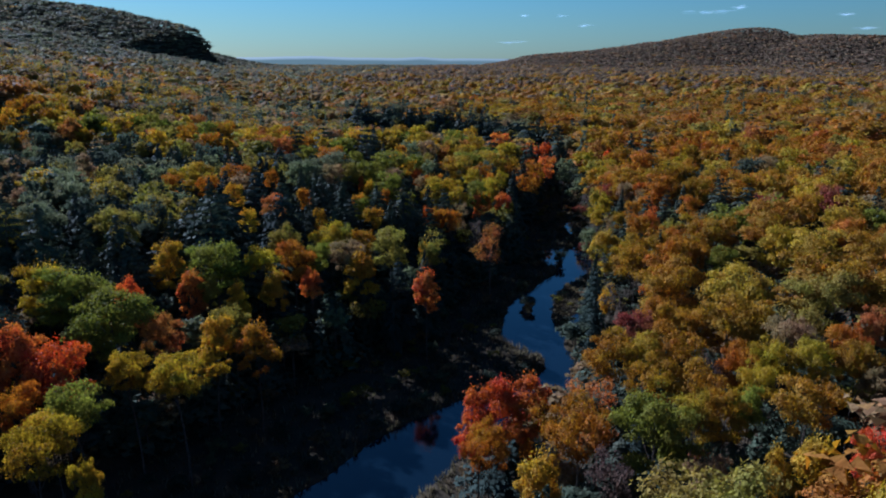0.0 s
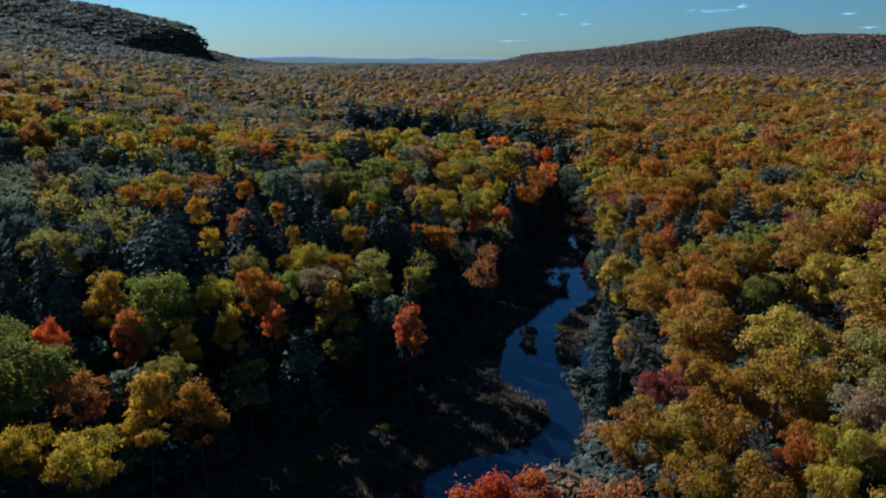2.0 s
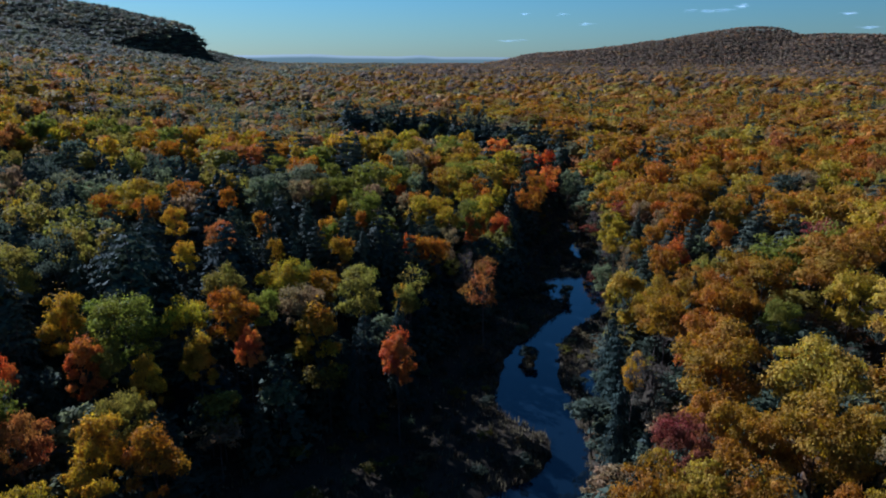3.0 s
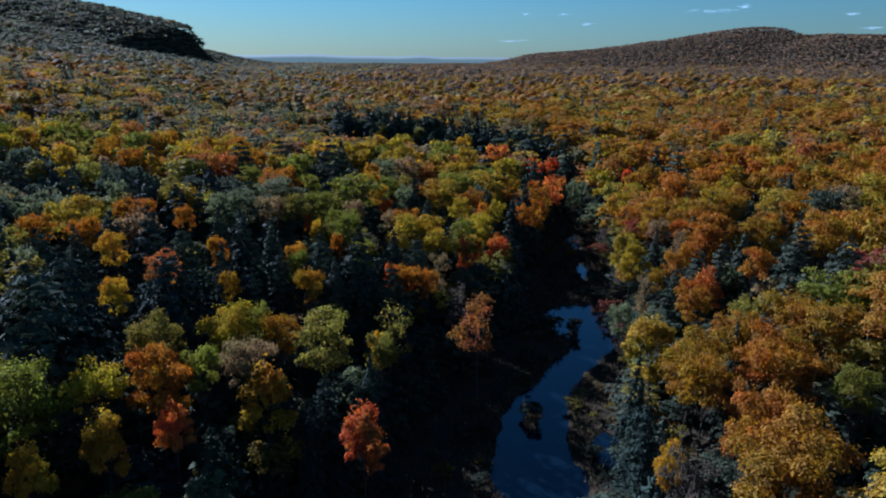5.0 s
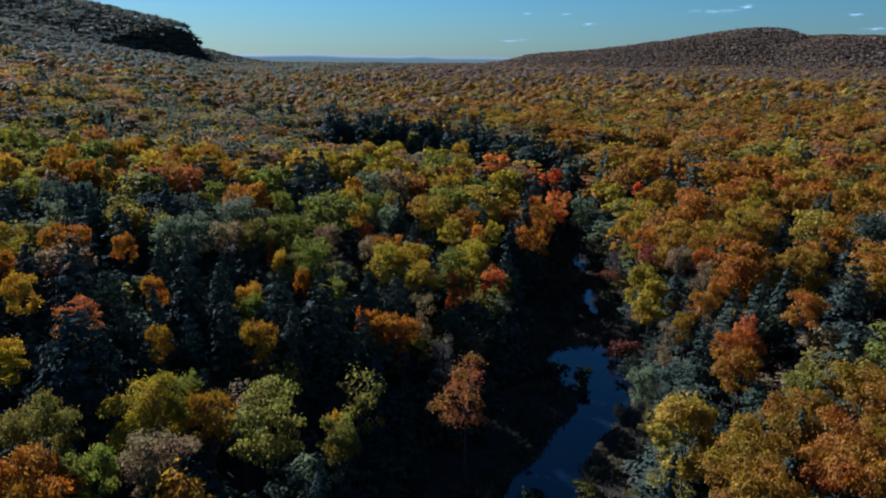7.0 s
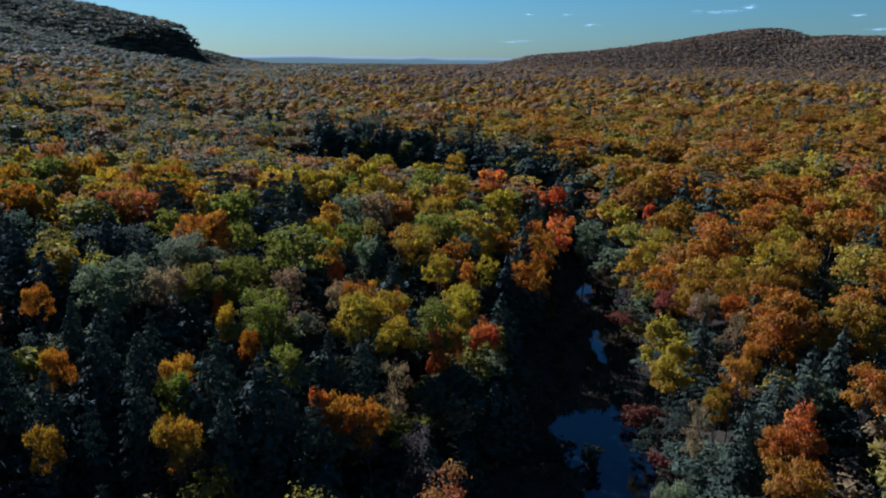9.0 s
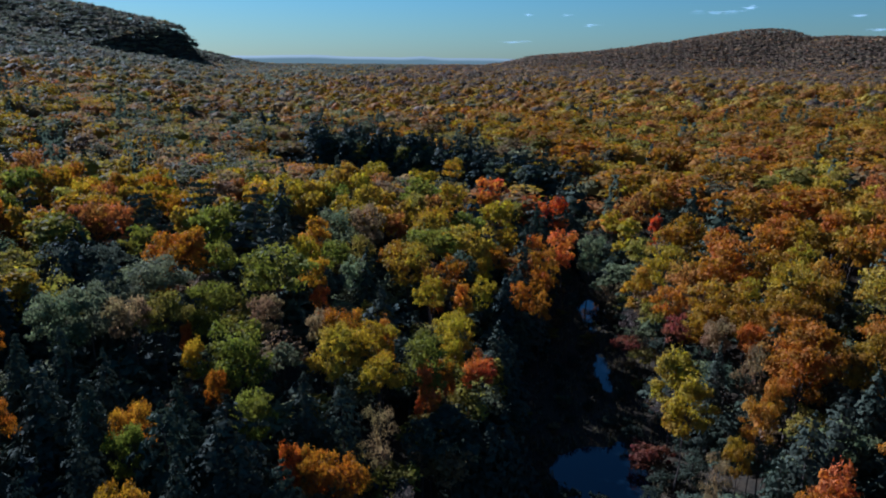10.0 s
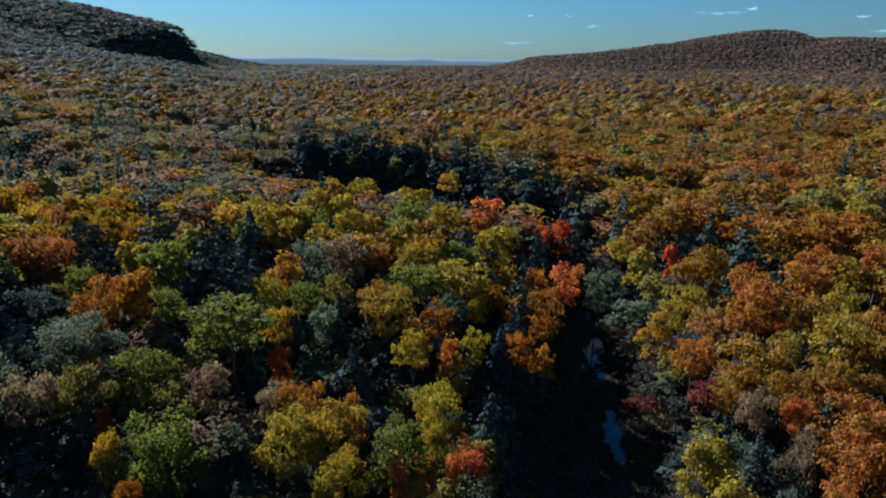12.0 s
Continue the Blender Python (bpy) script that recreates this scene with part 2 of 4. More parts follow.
def lobed_crown(rng, count, size, lobes, radius, low, top, bell=0.0, stretch=1.0, lift=0.35, tilt=0.5):
    """Leaf sprays over a heap of boughs between the heights low and top."""
    mid, half = (low + top) / 2, (top - low) / 2
    centres, radii = [np.array((0, 0, mid + 0.1 * half))], [np.array((0.5 * radius, 0.5 * radius, 0.66 * half))]
    for k in range(lobes):
        a, h = 2 * np.pi * (k * 0.382 + rng.uniform(-0.05, 0.05)), rng.uniform(-0.75, 0.72)
        reach = radius * (1 - bell * max(h, 0)) * math.sqrt(max(0.1, 1 - (abs(h) * 0.85) ** 2)) * rng.uniform(0.45, 1.1)
        centres.append(np.array((reach * np.cos(a), reach * np.sin(a), mid + half * h)))
        r = radius * rng.uniform(0.13, 0.34)
        radii.append(np.array((r, r * rng.uniform(0.75, 1.1), r * rng.uniform(0.42, 0.8) * stretch)))
    centres, radii = np.array(centres), np.array(radii)
    weight = radii[:, 0] * radii[:, 2]
    weight[0] *= 0.45
    which = rng.choice(len(centres), count * 2, p=weight / weight.sum())
    d = rng.normal(0, 1, (count * 2, 3))
    d /= np.linalg.norm(d, axis=1)[:, None]
    d[:, 2] = np.where(d[:, 2] < -0.3, -d[:, 2] * 0.6, d[:, 2])      # boughs carry their leaves on top
    p = centres[which] + d * radii[which] * (rng.uniform(0.6, 1.3, (count * 2, 1)) + 0.5 * rng.uniform(0, 1, (count * 2, 1)) ** 4)
    inside = np.zeros(len(p), bool)
    for c, r in zip(centres, radii):
        inside |= (((p - c) / (r * 0.74)) ** 2).sum(1) < 1
    keep = np.flatnonzero(~inside)[:count]
    out = d[keep] + np.array((0, 0, lift))
    v, f = cards(p[keep], out, size, rng, stretch, tilt)
    if count > 400:      # large unseen blades deep inside each bough, added to block light
        who = np.repeat(np.arange(len(centres)), 4)
        iv, jf = cards(centres[who] + rng.normal(0, 0.12, (len(who), 3)) * radii[who], rng.normal(0, 1, (len(who), 3)), 1.0, rng, 1.0, 0.1)
        iv = (iv.reshape(-1, 3, 3) - centres[who][:, None]) * 0.52 * radii[who][:, None] + centres[who][:, None]
        v, f = np.concatenate([v, iv.reshape(-1, 3)]), np.concatenate([f, jf + len(v)])
    return (v, f), centres


def spruce_crown(rng, height, radius, whorls, fronds, size, taper=0.9, sag=0.4):
    """Drooping boughs in whorls, each hung with small needle sprays that thin out to its tip."""
    pts, nor = [], []
    for k in range(whorls):
        u = k / (whorls - 1)
        z = height * (0.12 + 0.87 * u)
        reach = radius * (1 - u) ** taper * rng.uniform(0.95 - 0.4 * (0.9 - taper), 1.15) + 0.1
        for j in range(max(3, int(fronds * (1.45 - 1.15 * u)))):
            a = rng.uniform(0, 2 * np.pi)
            r, drop = reach * rng.uniform(0.7, 1.15), rng.uniform(sag - 0.28, sag)
            along = rng.uniform(0.25, 1.0, max(2, int((3 + 3.2 * r) * (1.0 if size < 0.3 else 0.5)))) ** 0.8
            side = rng.normal(0, 0.13, len(along)) * r * (1.1 - along)
            x, y = along * r * np.cos(a) - side * np.sin(a), along * r * np.sin(a) + side * np.cos(a)
            pts.append(np.c_[x, y, z + 0.12 * r * np.sin(along * 2.2) - drop * r * along ** 1.6])
            nor.append(np.c_[0.9 * np.cos(a) + 0 * x, 0.9 * np.sin(a) + 0 * x, 0.45 + 0 * x])
    return cards(np.concatenate(pts), np.concatenate(nor), size, rng, 1.25, 0.2)


def limbs(rng, height, centres, thick, sides=6):
    """A tapered, slightly bent trunk with a limb to each bough."""
    v, f = [], []

    def tube(points, radii):
        base = len(v)
        for p, r in zip(points, radii):
            for k in range(sides):
                a = 2 * np.pi * k / sides
                v.append((p[0] + r * np.cos(a), p[1] + r * np.sin(a), p[2]))
        for i in range(len(points) - 1):
            for k in range(sides):
                q = (k + 1) % sides
                f.append((base + i * sides + k, base + i * sides + q, base + (i + 1) * sides + q, base + (i + 1) * sides + k))

    bend = rng.normal(0, 0.15, (5, 2))
    stem = [np.array((bend[k, 0] * (k > 0), bend[k, 1] * (k > 0), height * 0.88 * k / 4 - 0.4 * (k == 0))) for k in range(5)]
    tube(stem, [thick * 1.25, thick * 0.9, thick * 0.7, thick * 0.45, thick * 0.12])
    for c in centres:
        start = stem[2] * 0.6 + stem[1] * 0.4 if c[2] < height * 0.55 else stem[2] * 0.5 + stem[3] * 0.5
        start = start * np.array((1, 1, 0)) + np.array((0, 0, max(height * 0.2, min(start[2], c[2] - 1.0))))
        tube([start, (start + c) / 2 + np.array((0, 0, -0.2)), c], [thick * 0.4, thick * 0.25, thick * 0.08])
    return np.array(v), np.array(f)


STANDARD = 16.0   # the height at which each tree mesh is drawn
MODELS = {}


def crown_mesh(name, vf, mat):
    me_ob = mesh_object(name, vf[0], vf[1], mat)
    me = me_ob.data
    bpy.data.objects.remove(me_ob)
    return me


def make_models():
    rng = np.random.RandomState(11)
    for detail, leaf_count, leaf in (("near", 3900, 0.215), ("mid", 1450, 0.31), ("plain", 850, 0.43), ("big", 8000, 0.16)):
        for kind, variants in (("maple", 5), ("grove", 5), ("birch", 4), ("bare", 2)) if detail != "big" else (("maple", 3), ("grove", 3), ("birch", 3)):
            for k in range(variants):
                if kind == "maple":
                    crown, boughs = lobed_crown(rng, leaf_count, leaf, 34, 4.6, 8.4, 16.2, 0.2)
                elif kind == "grove":      # a shallow cap on a tall stem, as among close neighbours
                    crown, boughs = lobed_crown(rng, int(leaf_count * 0.8), leaf, 28, 4.6, 10.6, 16.2, 0.1, 0.9)
                elif kind == "birch":
                    crown, boughs = lobed_crown(rng, int(leaf_count * 0.8), leaf * 0.95, 26, 3.4, 7.6, 16.6, 0.6, 1.3)
                else:
                    crown, boughs = lobed_crown(rng, int(leaf_count * 0.55), leaf * 0.62, 16, 4.0, 5.5, 15.5, 0.1, 1.3)
                wood = limbs(rng, STANDARD, boughs[1:(9 if detail == 'near' else 4)], 0.22 if kind != "birch" else 0.16, 5 if detail == 'near' else 4)
                MODELS[kind, detail, k] = (crown_mesh("crown", crown, LEAVES), crown_mesh("trunk", wood, BARK))
        for k in range(5 if detail != "big" else 0):
            pine = k >= 3      # looser tiers, broader towards the top
            whorls, fronds = {"near": 32, "mid": 26}.get(detail, 20), {"near": 15, "mid": 11}.get(detail, 9)
            crown = spruce_crown(rng, STANDARD, 4.0, whorls // 2 if pine else whorls, int(fronds * 1.9) if pine else fronds, {"near": 0.22, "mid": 0.27}.get(detail, 0.40), 0.55 if pine else 0.85, 0.22 if pine else 0.4)
            MODELS["conifer", detail, k] = (crown_mesh("crown", crown, NEEDLES), crown_mesh("trunk", limbs(rng, STANDARD * 1.08, [], 0.2, 6), BARK))


make_models()
BUSHES = []


def make_bushes():
    rng = np.random.RandomState(19)
    for k in range(4):
        leaves, boughs = lobed_crown(rng, 420, 0.15, 8, 1.25, 0.25, 2.2)
        BUSHES.append((crown_mesh("foliage", leaves, LEAVES), crown_mesh("stem", limbs(rng, 1.9, boughs[1:6], 0.05, 4), BARK)))


make_bushes()
WIDTH = {"maple": 9.2, "grove": 9.2, "birch": 6.6, "bare": 8.4, "conifer": 5.8}
NAME = {"birch": "birch_tree", "bare": "thin_tree", "conifer": "conifer_tree"}
BROAD = {"gold": "maple_tree", "goldorange": "maple_tree", "orange": "beech_tree", "orangered": "red_maple_tree", "red": "red_maple_tree", "scarlet": "red_maple_tree", "rust": "beech_tree",
         "rustred": "red_maple_tree", "maroon": "red_maple_tree", "yellow": "aspen_tree", "yelloworange": "aspen_tree", "ygreen": "ash_tree", "green": "oak_tree", "olive": "oak_tree",
         "olivegold": "ash_tree", "brown": "beech_tree", "greygreen": "elm_tree", "dark": "alder_tree"}
FORM = {"maple": "broad round {} autumn tree in the forest", "grove": "{} autumn tree with a small rounded crown", "birch": "slender upright {} autumn tree in the forest",
        "bare": "half-bare {} tree with thin twiggy crown", "conifer": "tall {} conifer among the autumn trees"}
PLANTED = []
pick = random.Random(5)


def plant(kind, x, y, width, height, colour, detail="near"):
    """One tree of its own: an Empty at its foot with trunk and crown."""
    if y > 235:
        detail = "plain"
    elif y > 188 and detail == "near":
        detail = "mid"
    if (kind == "maple" and width > 9.5 and detail == "near") or (kind in ("maple", "birch") and (y < 106 or (y < 126 and width > 6)) and height > 14):
        detail = "big"
    kind = "grove" if kind == "maple" and width < 6.4 else kind
    variants = {"maple": 5 if detail != "big" else 3, "grove": 5 if detail != "big" else 3, "birch": 4 if detail != "big" else 3, "bare": 2, "conifer": 5}[kind]
    which = pick.randrange(variants)
    crown, wood = MODELS[kind, detail, which]
    tree = new("pine_tree" if kind == "conifer" and which >= 3 else NAME.get(kind) or BROAD[colour])
    wide, tall = (1.3 if kind == "conifer" else 0.96) * width / WIDTH[kind], height / STANDARD
    z = float(land(x, y))
    tree.matrix_world = Matrix.Translation((x, y, max(z, 0.0))) @ pose(0, 0, 0, pick.uniform(-3, 3), pick.uniform(-3, 3), pick.uniform(0, 360)) @ Matrix.Diagonal((wide, wide * pick.uniform(0.9, 1.1), tall, 1))
    r, g, b = TINTS[colour]
    k = pick.uniform(0.88, 1.12) * (0.78 if kind == "conifer" else 1.0)      # needles are darker than leaves
    for name, me in (("trunk", wood), ("crown", crown)):
        o = new(name, me)
        o.parent = tree
        o.color = (r * k, g * k * pick.uniform(0.94, 1.06), b * k, 1)
    tagged(tree, FORM[kind].format(WORDS[colour]), "tree", "forest trees")
    PLANTED.append((x, y, width))
    return tree


def bush(x, y, width, height, colour, label="low {} shrub growing in the river marsh", group="marsh shrubs"):
    """A low shrub: an Empty at its foot with stems and leaves."""
    leaves, stems = BUSHES[pick.randrange(4)]
    shrub = new("shrub" if group == "marsh shrubs" else "forest_shrub")
    shrub.matrix_world = Matrix.Translation((x, y, max(float(land(x, y)), 0.05))) @ pose(0, 0, 0, 0, 0, pick.uniform(0, 360)) @ Matrix.Diagonal((width / 2.6, width / 2.6, height / 2.2, 1))
    for name, me in (("stem", stems), ("foliage", leaves)):
        o = new(name, me)
        o.parent = shrub
        o.color = (*(0.6 * v for v in TINTS[colour]), 1)
    return tagged(shrub, label.format(WORDS[colour]), "shrub", group)


# ---- trees that stand out, each at its place ----
plant("maple", -28.7, 171.2, 5.8, 17.2, "brown")
plant("maple", -25.8, 172.8, 5.9, 17.3, "olive")
plant("maple", -20.9, 178.4, 6.4, 17.5, "green")
plant("maple", -27.9, 181.1, 2.7, 15.5, "orange")
plant("maple", -13.1, 166.5, 8.2, 18.5, "green")
plant("maple", -18.4, 165.6, 2.8, 15.5, "yellow")
plant("maple", -21.7, 170.6, 1.6, 15.0, "orange")
plant("maple", -14.6, 192.1, 11.3, 19.5, "green")
plant("maple", -10.4, 197.0, 4.4, 16.4, "yellow")
plant("birch", -14.8, 218.9, 5.5, 17.0, "yelloworange")
plant("maple", -13.2, 207.7, 5.5, 17.0, "ygreen")
plant("maple", -8.5, 207.2, 5.5, 17.0, "green")
plant("maple", -2.4, 177.8, 5.3, 16.9, "goldorange")
plant("maple", -3.1, 170.2, 6.4, 17.5, "olivegold")
plant("maple", 1.8, 171.9, 6.0, 17.3, "ygreen")
plant("birch", 2.5, 179.1, 2.8, 15.5, "orange")
plant("maple", 8.5, 169.8, 7.2, 18.0, "green")
plant("maple", 12.2, 179.1, 5.4, 17.0, "ygreen")
plant("maple", 12.4, 174.1, 3.2, 15.8, "ygreen")
plant("maple", 16.1, 171.7, 4.2, 16.3, "orangered")
plant("birch", 9.0, 167.9, 3.0, 15.6, "orangered")
plant("maple", 11.5, 168.4, 2.6, 15.4, "orange")
plant("maple", 3.3, 165.9, 4.9, 16.7, "ygreen")
plant("maple", 9.3, 194.1, 4.8, 16.7, "ygreen")
plant("birch", 13.8, 195.6, 3.8, 16.1, "yelloworange")
plant("maple", 12.3, 205.8, 5.1, 16.8, "goldorange")
plant("birch", 9.7, 201.1, 4.0, 16.2, "orange")
plant("maple", 16.9, 199.0, 4.1, 16.3, "ygreen")
plant("conifer", 21.6, 200.7, 5.1, 18.0, "blue")
plant("maple", 24.9, 202.1, 4.1, 16.3, "orange")
plant("maple", 27.5, 198.6, 3.3, 15.8, "orange")
plant("maple", 29.1, 209.6, 3.7, 16.0, "orange")
plant("maple", -7.4, 187.5, 2.6, 15.4, "red")
plant("maple", 4.7, 206.7, 8.4, 18.6, "olivegold")
plant("maple", 1.1, 211.6, 5.5, 17.0, "gold")
plant("maple", 8.7, 219.8, 9.1, 19.0, "green")
plant("maple", 13.5, 209.7, 5.6, 17.1, "dark")
plant("maple", 21.5, 222.7, 5.7, 17.1, "goldorange")
plant("maple", 18.9, 216.5, 3.9, 16.1, "yellow")
plant("maple", 15.5, 222.3, 9.3, 19.1, "olivegold")
plant("maple", 24.7, 235.7, 5.0, 16.7, "yellow")
plant("birch", 34.2, 270.5, 7.4, 18.0, "orangered")
plant("maple", 39.7, 263.0, 8.6, 18.8, "red")
plant("maple", 36.9, 231.2, 7.6, 18.2, "orangered")
plant("maple", 30.6, 230.5, 5.2, 16.9, "orange")
plant("maple", 30.3, 217.2, 6.8, 17.8, "goldorange")
plant("maple", 26.6, 216.4, 5.0, 16.8, "rust")
plant("maple", 23.2, 249.1, 8.9, 18.9, "ygreen")
plant("birch", 21.4, 263.2, 5.4, 17.0, "orange")
plant("maple", 23.8, 277.0, 9.0, 19.0, "orangered")
plant("conifer", 18.1, 242.2, 8.2, 20.6, "blue")
plant("maple", 4.2, 262.0, 10.1, 19.5, "green")
plant("maple", 12.7, 269.1, 7.2, 18.0, "ygreen")
plant("maple", -11.1, 296.7, 10.0, 19.5, "ygreen")
plant("maple", 4.8, 291.0, 10.3, 19.5, "ygreen")
plant("maple", -20.2, 297.9, 10.1, 19.5, "olivegold")
plant("maple", -17.4, 262.8, 8.0, 18.4, "olivegold")
plant("maple", 13.5, 343.0, 7.0, 17.8, "yellow")
plant("maple", 55.5, 327.0, 17.2, 19.5, "gold")
plant("conifer", 48.9, 279.4, 11.0, 23.0, "dark")
plant("conifer", 42.3, 266.5, 8.3, 20.6, "dark")
plant("conifer", 28.3, 249.0, 5.2, 18.2, "dark")
plant("maple", 42.2, 230.3, 6.5, 17.6, "greygreen")
plant("conifer", -25.4, 213.6, 11.0, 23.0, "dark")
plant("conifer", -40.5, 232.2, 9.2, 21.3, "dark")
plant("conifer", -25.1, 234.4, 8.2, 20.6, "dark")
plant("conifer", -49.0, 220.7, 8.8, 21.1, "dark")
plant("conifer", -88.0, 273.8, 7.8, 20.2, "dark")
plant("conifer", -20.0, 219.7, 4.1, 17.3, "dark")
# the next two are dulled from orange-red, haze put into their colour
plant("maple", -58.0, 217.1, 7.6, 18.2, "rust")
plant("maple", -52.5, 217.4, 7.6, 18.2, "rustred")
plant("maple", -35.3, 200.8, 7.5, 18.2, "orange")
plant("birch", -31.5, 203.0, 6.0, 17.3, "yelloworange")
plant("maple", -59.7, 226.5, 8.2, 18.5, "gold")
plant("maple", -83.6, 259.1, 9.3, 19.1, "orange")
plant("maple", -34.0, 192.7, 6.9, 17.8, "goldorange")
plant("maple", -25.7, 198.0, 5.0, 16.7, "green")
plant("maple", -42.8, 204.6, 6.0, 17.3, "green")
plant("maple", -29.7, 182.1, 10.0, 19.5, "greygreen")
plant("conifer", -35.8, 181.7, 5.5, 18.4, "blue")
plant("conifer", -36.3, 179.2, 3.9, 17.1, "dark")
plant("maple", -5.0, 228.1, 8.6, 18.7, "brown")
plant("maple", 0.1, 234.3, 4.7, 16.6, "rust")
plant("maple", -10.2, 225.1, 7.4, 18.1, "greygreen")
plant("maple", -4.7, 212.9, 4.8, 16.7, "olive")
plant("conifer", -2.5, 202.0, 5.2, 18.2, "dark")
plant("maple", -4.6, 200.1, 4.1, 16.3, "greygreen")
plant("maple", -12.8, 178.5, 5.2, 16.8, "brown")
plant("maple", -6.0, 176.7, 3.8, 16.1, "brown")
plant("birch", 53.2, 241.1, 7.0, 17.9, "ygreen")
plant("birch", 61.4, 245.7, 3.4, 15.9, "scarlet")
plant("maple", 60.8, 230.7, 7.8, 18.3, "gold")
plant("maple", 53.2, 214.1, 7.7, 18.3, "ygreen")
plant("birch", 47.5, 208.7, 5.1, 16.8, "yellow")
plant("maple", 48.9, 198.1, 5.1, 16.8, "orange")
plant("maple", 42.5, 199.4, 4.2, 7.5, "maroon")
plant("bare", 45.7, 207.9, 4.5, 10.5, "grey")
plant("maple", 54.6, 205.5, 5.2, 16.9, "rust")
plant("maple", 58.0, 203.7, 8.4, 18.6, "goldorange")
plant("maple", 54.8, 191.6, 8.3, 18.6, "gold")
plant("maple", 61.4, 196.1, 4.1, 16.3, "ygreen")
plant("maple", 47.6, 188.4, 3.5, 15.9, "maroon")
plant("maple", 50.5, 187.9, 6.6, 17.6, "gold")
plant("birch", 42.1, 173.9, 5.9, 17.2, "ygreen")
plant("maple", 54.0, 179.5, 3.4, 15.9, "orange")
plant("maple", 55.9, 182.4, 5.5, 17.0, "gold")
plant("maple", 59.8, 181.4, 9.0, 19.0, "gold")
plant("maple", 55.2, 167.8, 7.0, 17.9, "orange")
plant("maple", 67.7, 194.4, 8.1, 18.5, "ygreen")
plant("maple", 74.5, 198.5, 5.7, 17.1, "gold")
plant("conifer", 66.3, 194.6, 4.8, 17.9, "dark")
plant("conifer", 56.3, 177.6, 4.5, 17.6, "dark")
plant("maple", 63.7, 207.1, 9.2, 19.1, "orange")
plant("maple", 66.1, 218.5, 8.0, 18.4, "orange")
plant("maple", 74.1, 217.6, 8.9, 18.9, "goldorange")
plant("maple", 69.0, 205.5, 6.9, 17.8, "gold")
plant("maple", 74.6, 207.8, 5.5, 17.0, "ygreen")
plant("conifer", 71.8, 252.6, 7.8, 20.2, "dark")
plant("maple", 82.9, 241.9, 11.4, 19.5, "gold")
plant("maple", 75.8, 273.2, 14.2, 19.5, "goldorange")
plant("maple", 67.6, 269.1, 9.7, 19.4, "gold")
plant("maple", 66.2, 289.1, 14.3, 19.5, "gold")
plant("maple", 102.9, 266.7, 15.6, 19.5, "olive")
plant("maple", 90.1, 280.7, 15.5, 19.5, "gold")
plant("maple", 92.7, 239.3, 13.0, 19.5, "orange")
plant("conifer", 73.7, 241.1, 8.1, 20.5, "dark")
plant("maple", 60.3, 262.5, 8.3, 18.6, "rust")
plant("maple", 69.5, 190.7, 5.2, 16.9, "gold")
plant("maple", 50.3, 181.5, 4.8, 16.6, "brown")
plant("bare", 43.0, 179.6, 4.0, 8.2, "grey")
plant("maple", 73.0, 335.4, 13.5, 19.5, "gold")
plant("maple", 86.6, 318.6, 12.5, 19.5, "gold")
plant("maple", 114.8, 311.3, 13.8, 19.5, "orange")
plant("maple", 138.1, 316.0, 14.1, 19.5, "gold")
plant("conifer", 83.2, 324.4, 7.4, 19.9, "dark")
plant("maple", 81.6, 228.0, 6.3, 17.5, "orange")
plant("maple", 89.4, 222.6, 7.0, 17.8, "orange")
plant("maple", 46.2, 159.7, 4.1, 16.2, "goldorange")
plant("maple", 42.5, 154.4, 2.7, 15.5, "gold")
plant("maple", 50.7, 164.5, 3.0, 15.7, "orange")
plant("maple", 60.8, 167.4, 5.1, 16.8, "gold")
plant("maple", 66.1, 168.0, 6.6, 17.6, "gold")
plant("conifer", 47.9, 152.3, 4.6, 17.7, "dark")
plant("conifer", 42.9, 147.6, 3.5, 16.8, "dark")
plant("conifer", 53.6, 156.8, 4.2, 17.4, "dark")
plant("birch", 46.9, 146.0, 4.2, 16.3, "orangered")
plant("maple", 57.1, 151.1, 4.8, 16.6, "orange")
plant("maple", 43.8, 142.0, 4.2, 16.3, "orange")
plant("bare", 53.0, 174.2, 4.8, 16.6, "brown")
plant("conifer", 48.0, 174.8, 3.2, 16.6, "dark")
plant("conifer", 59.2, 160.5, 4.8, 17.8, "dark")
plant("bare", 39.5, 152.6, 3.1, 15.7, "brown")
plant("maple", -37.8, 169.5, 7.0, 17.9, "greygreen")
plant("maple", -35.0, 173.6, 6.9, 17.8, "greygreen")
plant("maple", -43.0, 165.6, 3.5, 15.9, "orange")
plant("maple", -32.3, 149.9, 3.2, 15.8, "goldorange")
plant("maple", -18.9, 151.0, 3.9, 16.1, "yelloworange")
plant("maple", -18.8, 147.9, 3.4, 15.9, "green")
plant("maple", -8.9, 155.9, 5.1, 16.8, "green")
plant("maple", -14.5, 159.6, 2.4, 15.3, "orange")
plant("conifer", -31.1, 161.4, 4.7, 17.8, "dark")
plant("conifer", -28.2, 151.0, 6.5, 19.2, "dark")
plant("conifer", -23.5, 151.3, 6.0, 18.8, "dark")
plant("conifer", -15.4, 147.8, 6.3, 19.0, "dark")
plant("conifer", -9.4, 147.1, 9.1, 21.2, "dark")
plant("conifer", -15.3, 154.2, 5.0, 18.0, "dark")
plant("conifer", -28.8, 142.8, 4.8, 17.8, "dark")
plant("maple", -25.7, 137.8, 2.9, 15.6, "gold")
plant("maple", -15.4, 139.2, 4.5, 16.5, "gold")
plant("maple", -1.3, 148.6, 3.5, 15.9, "orange")
plant("maple", 2.3, 147.9, 4.6, 16.6, "goldorange")
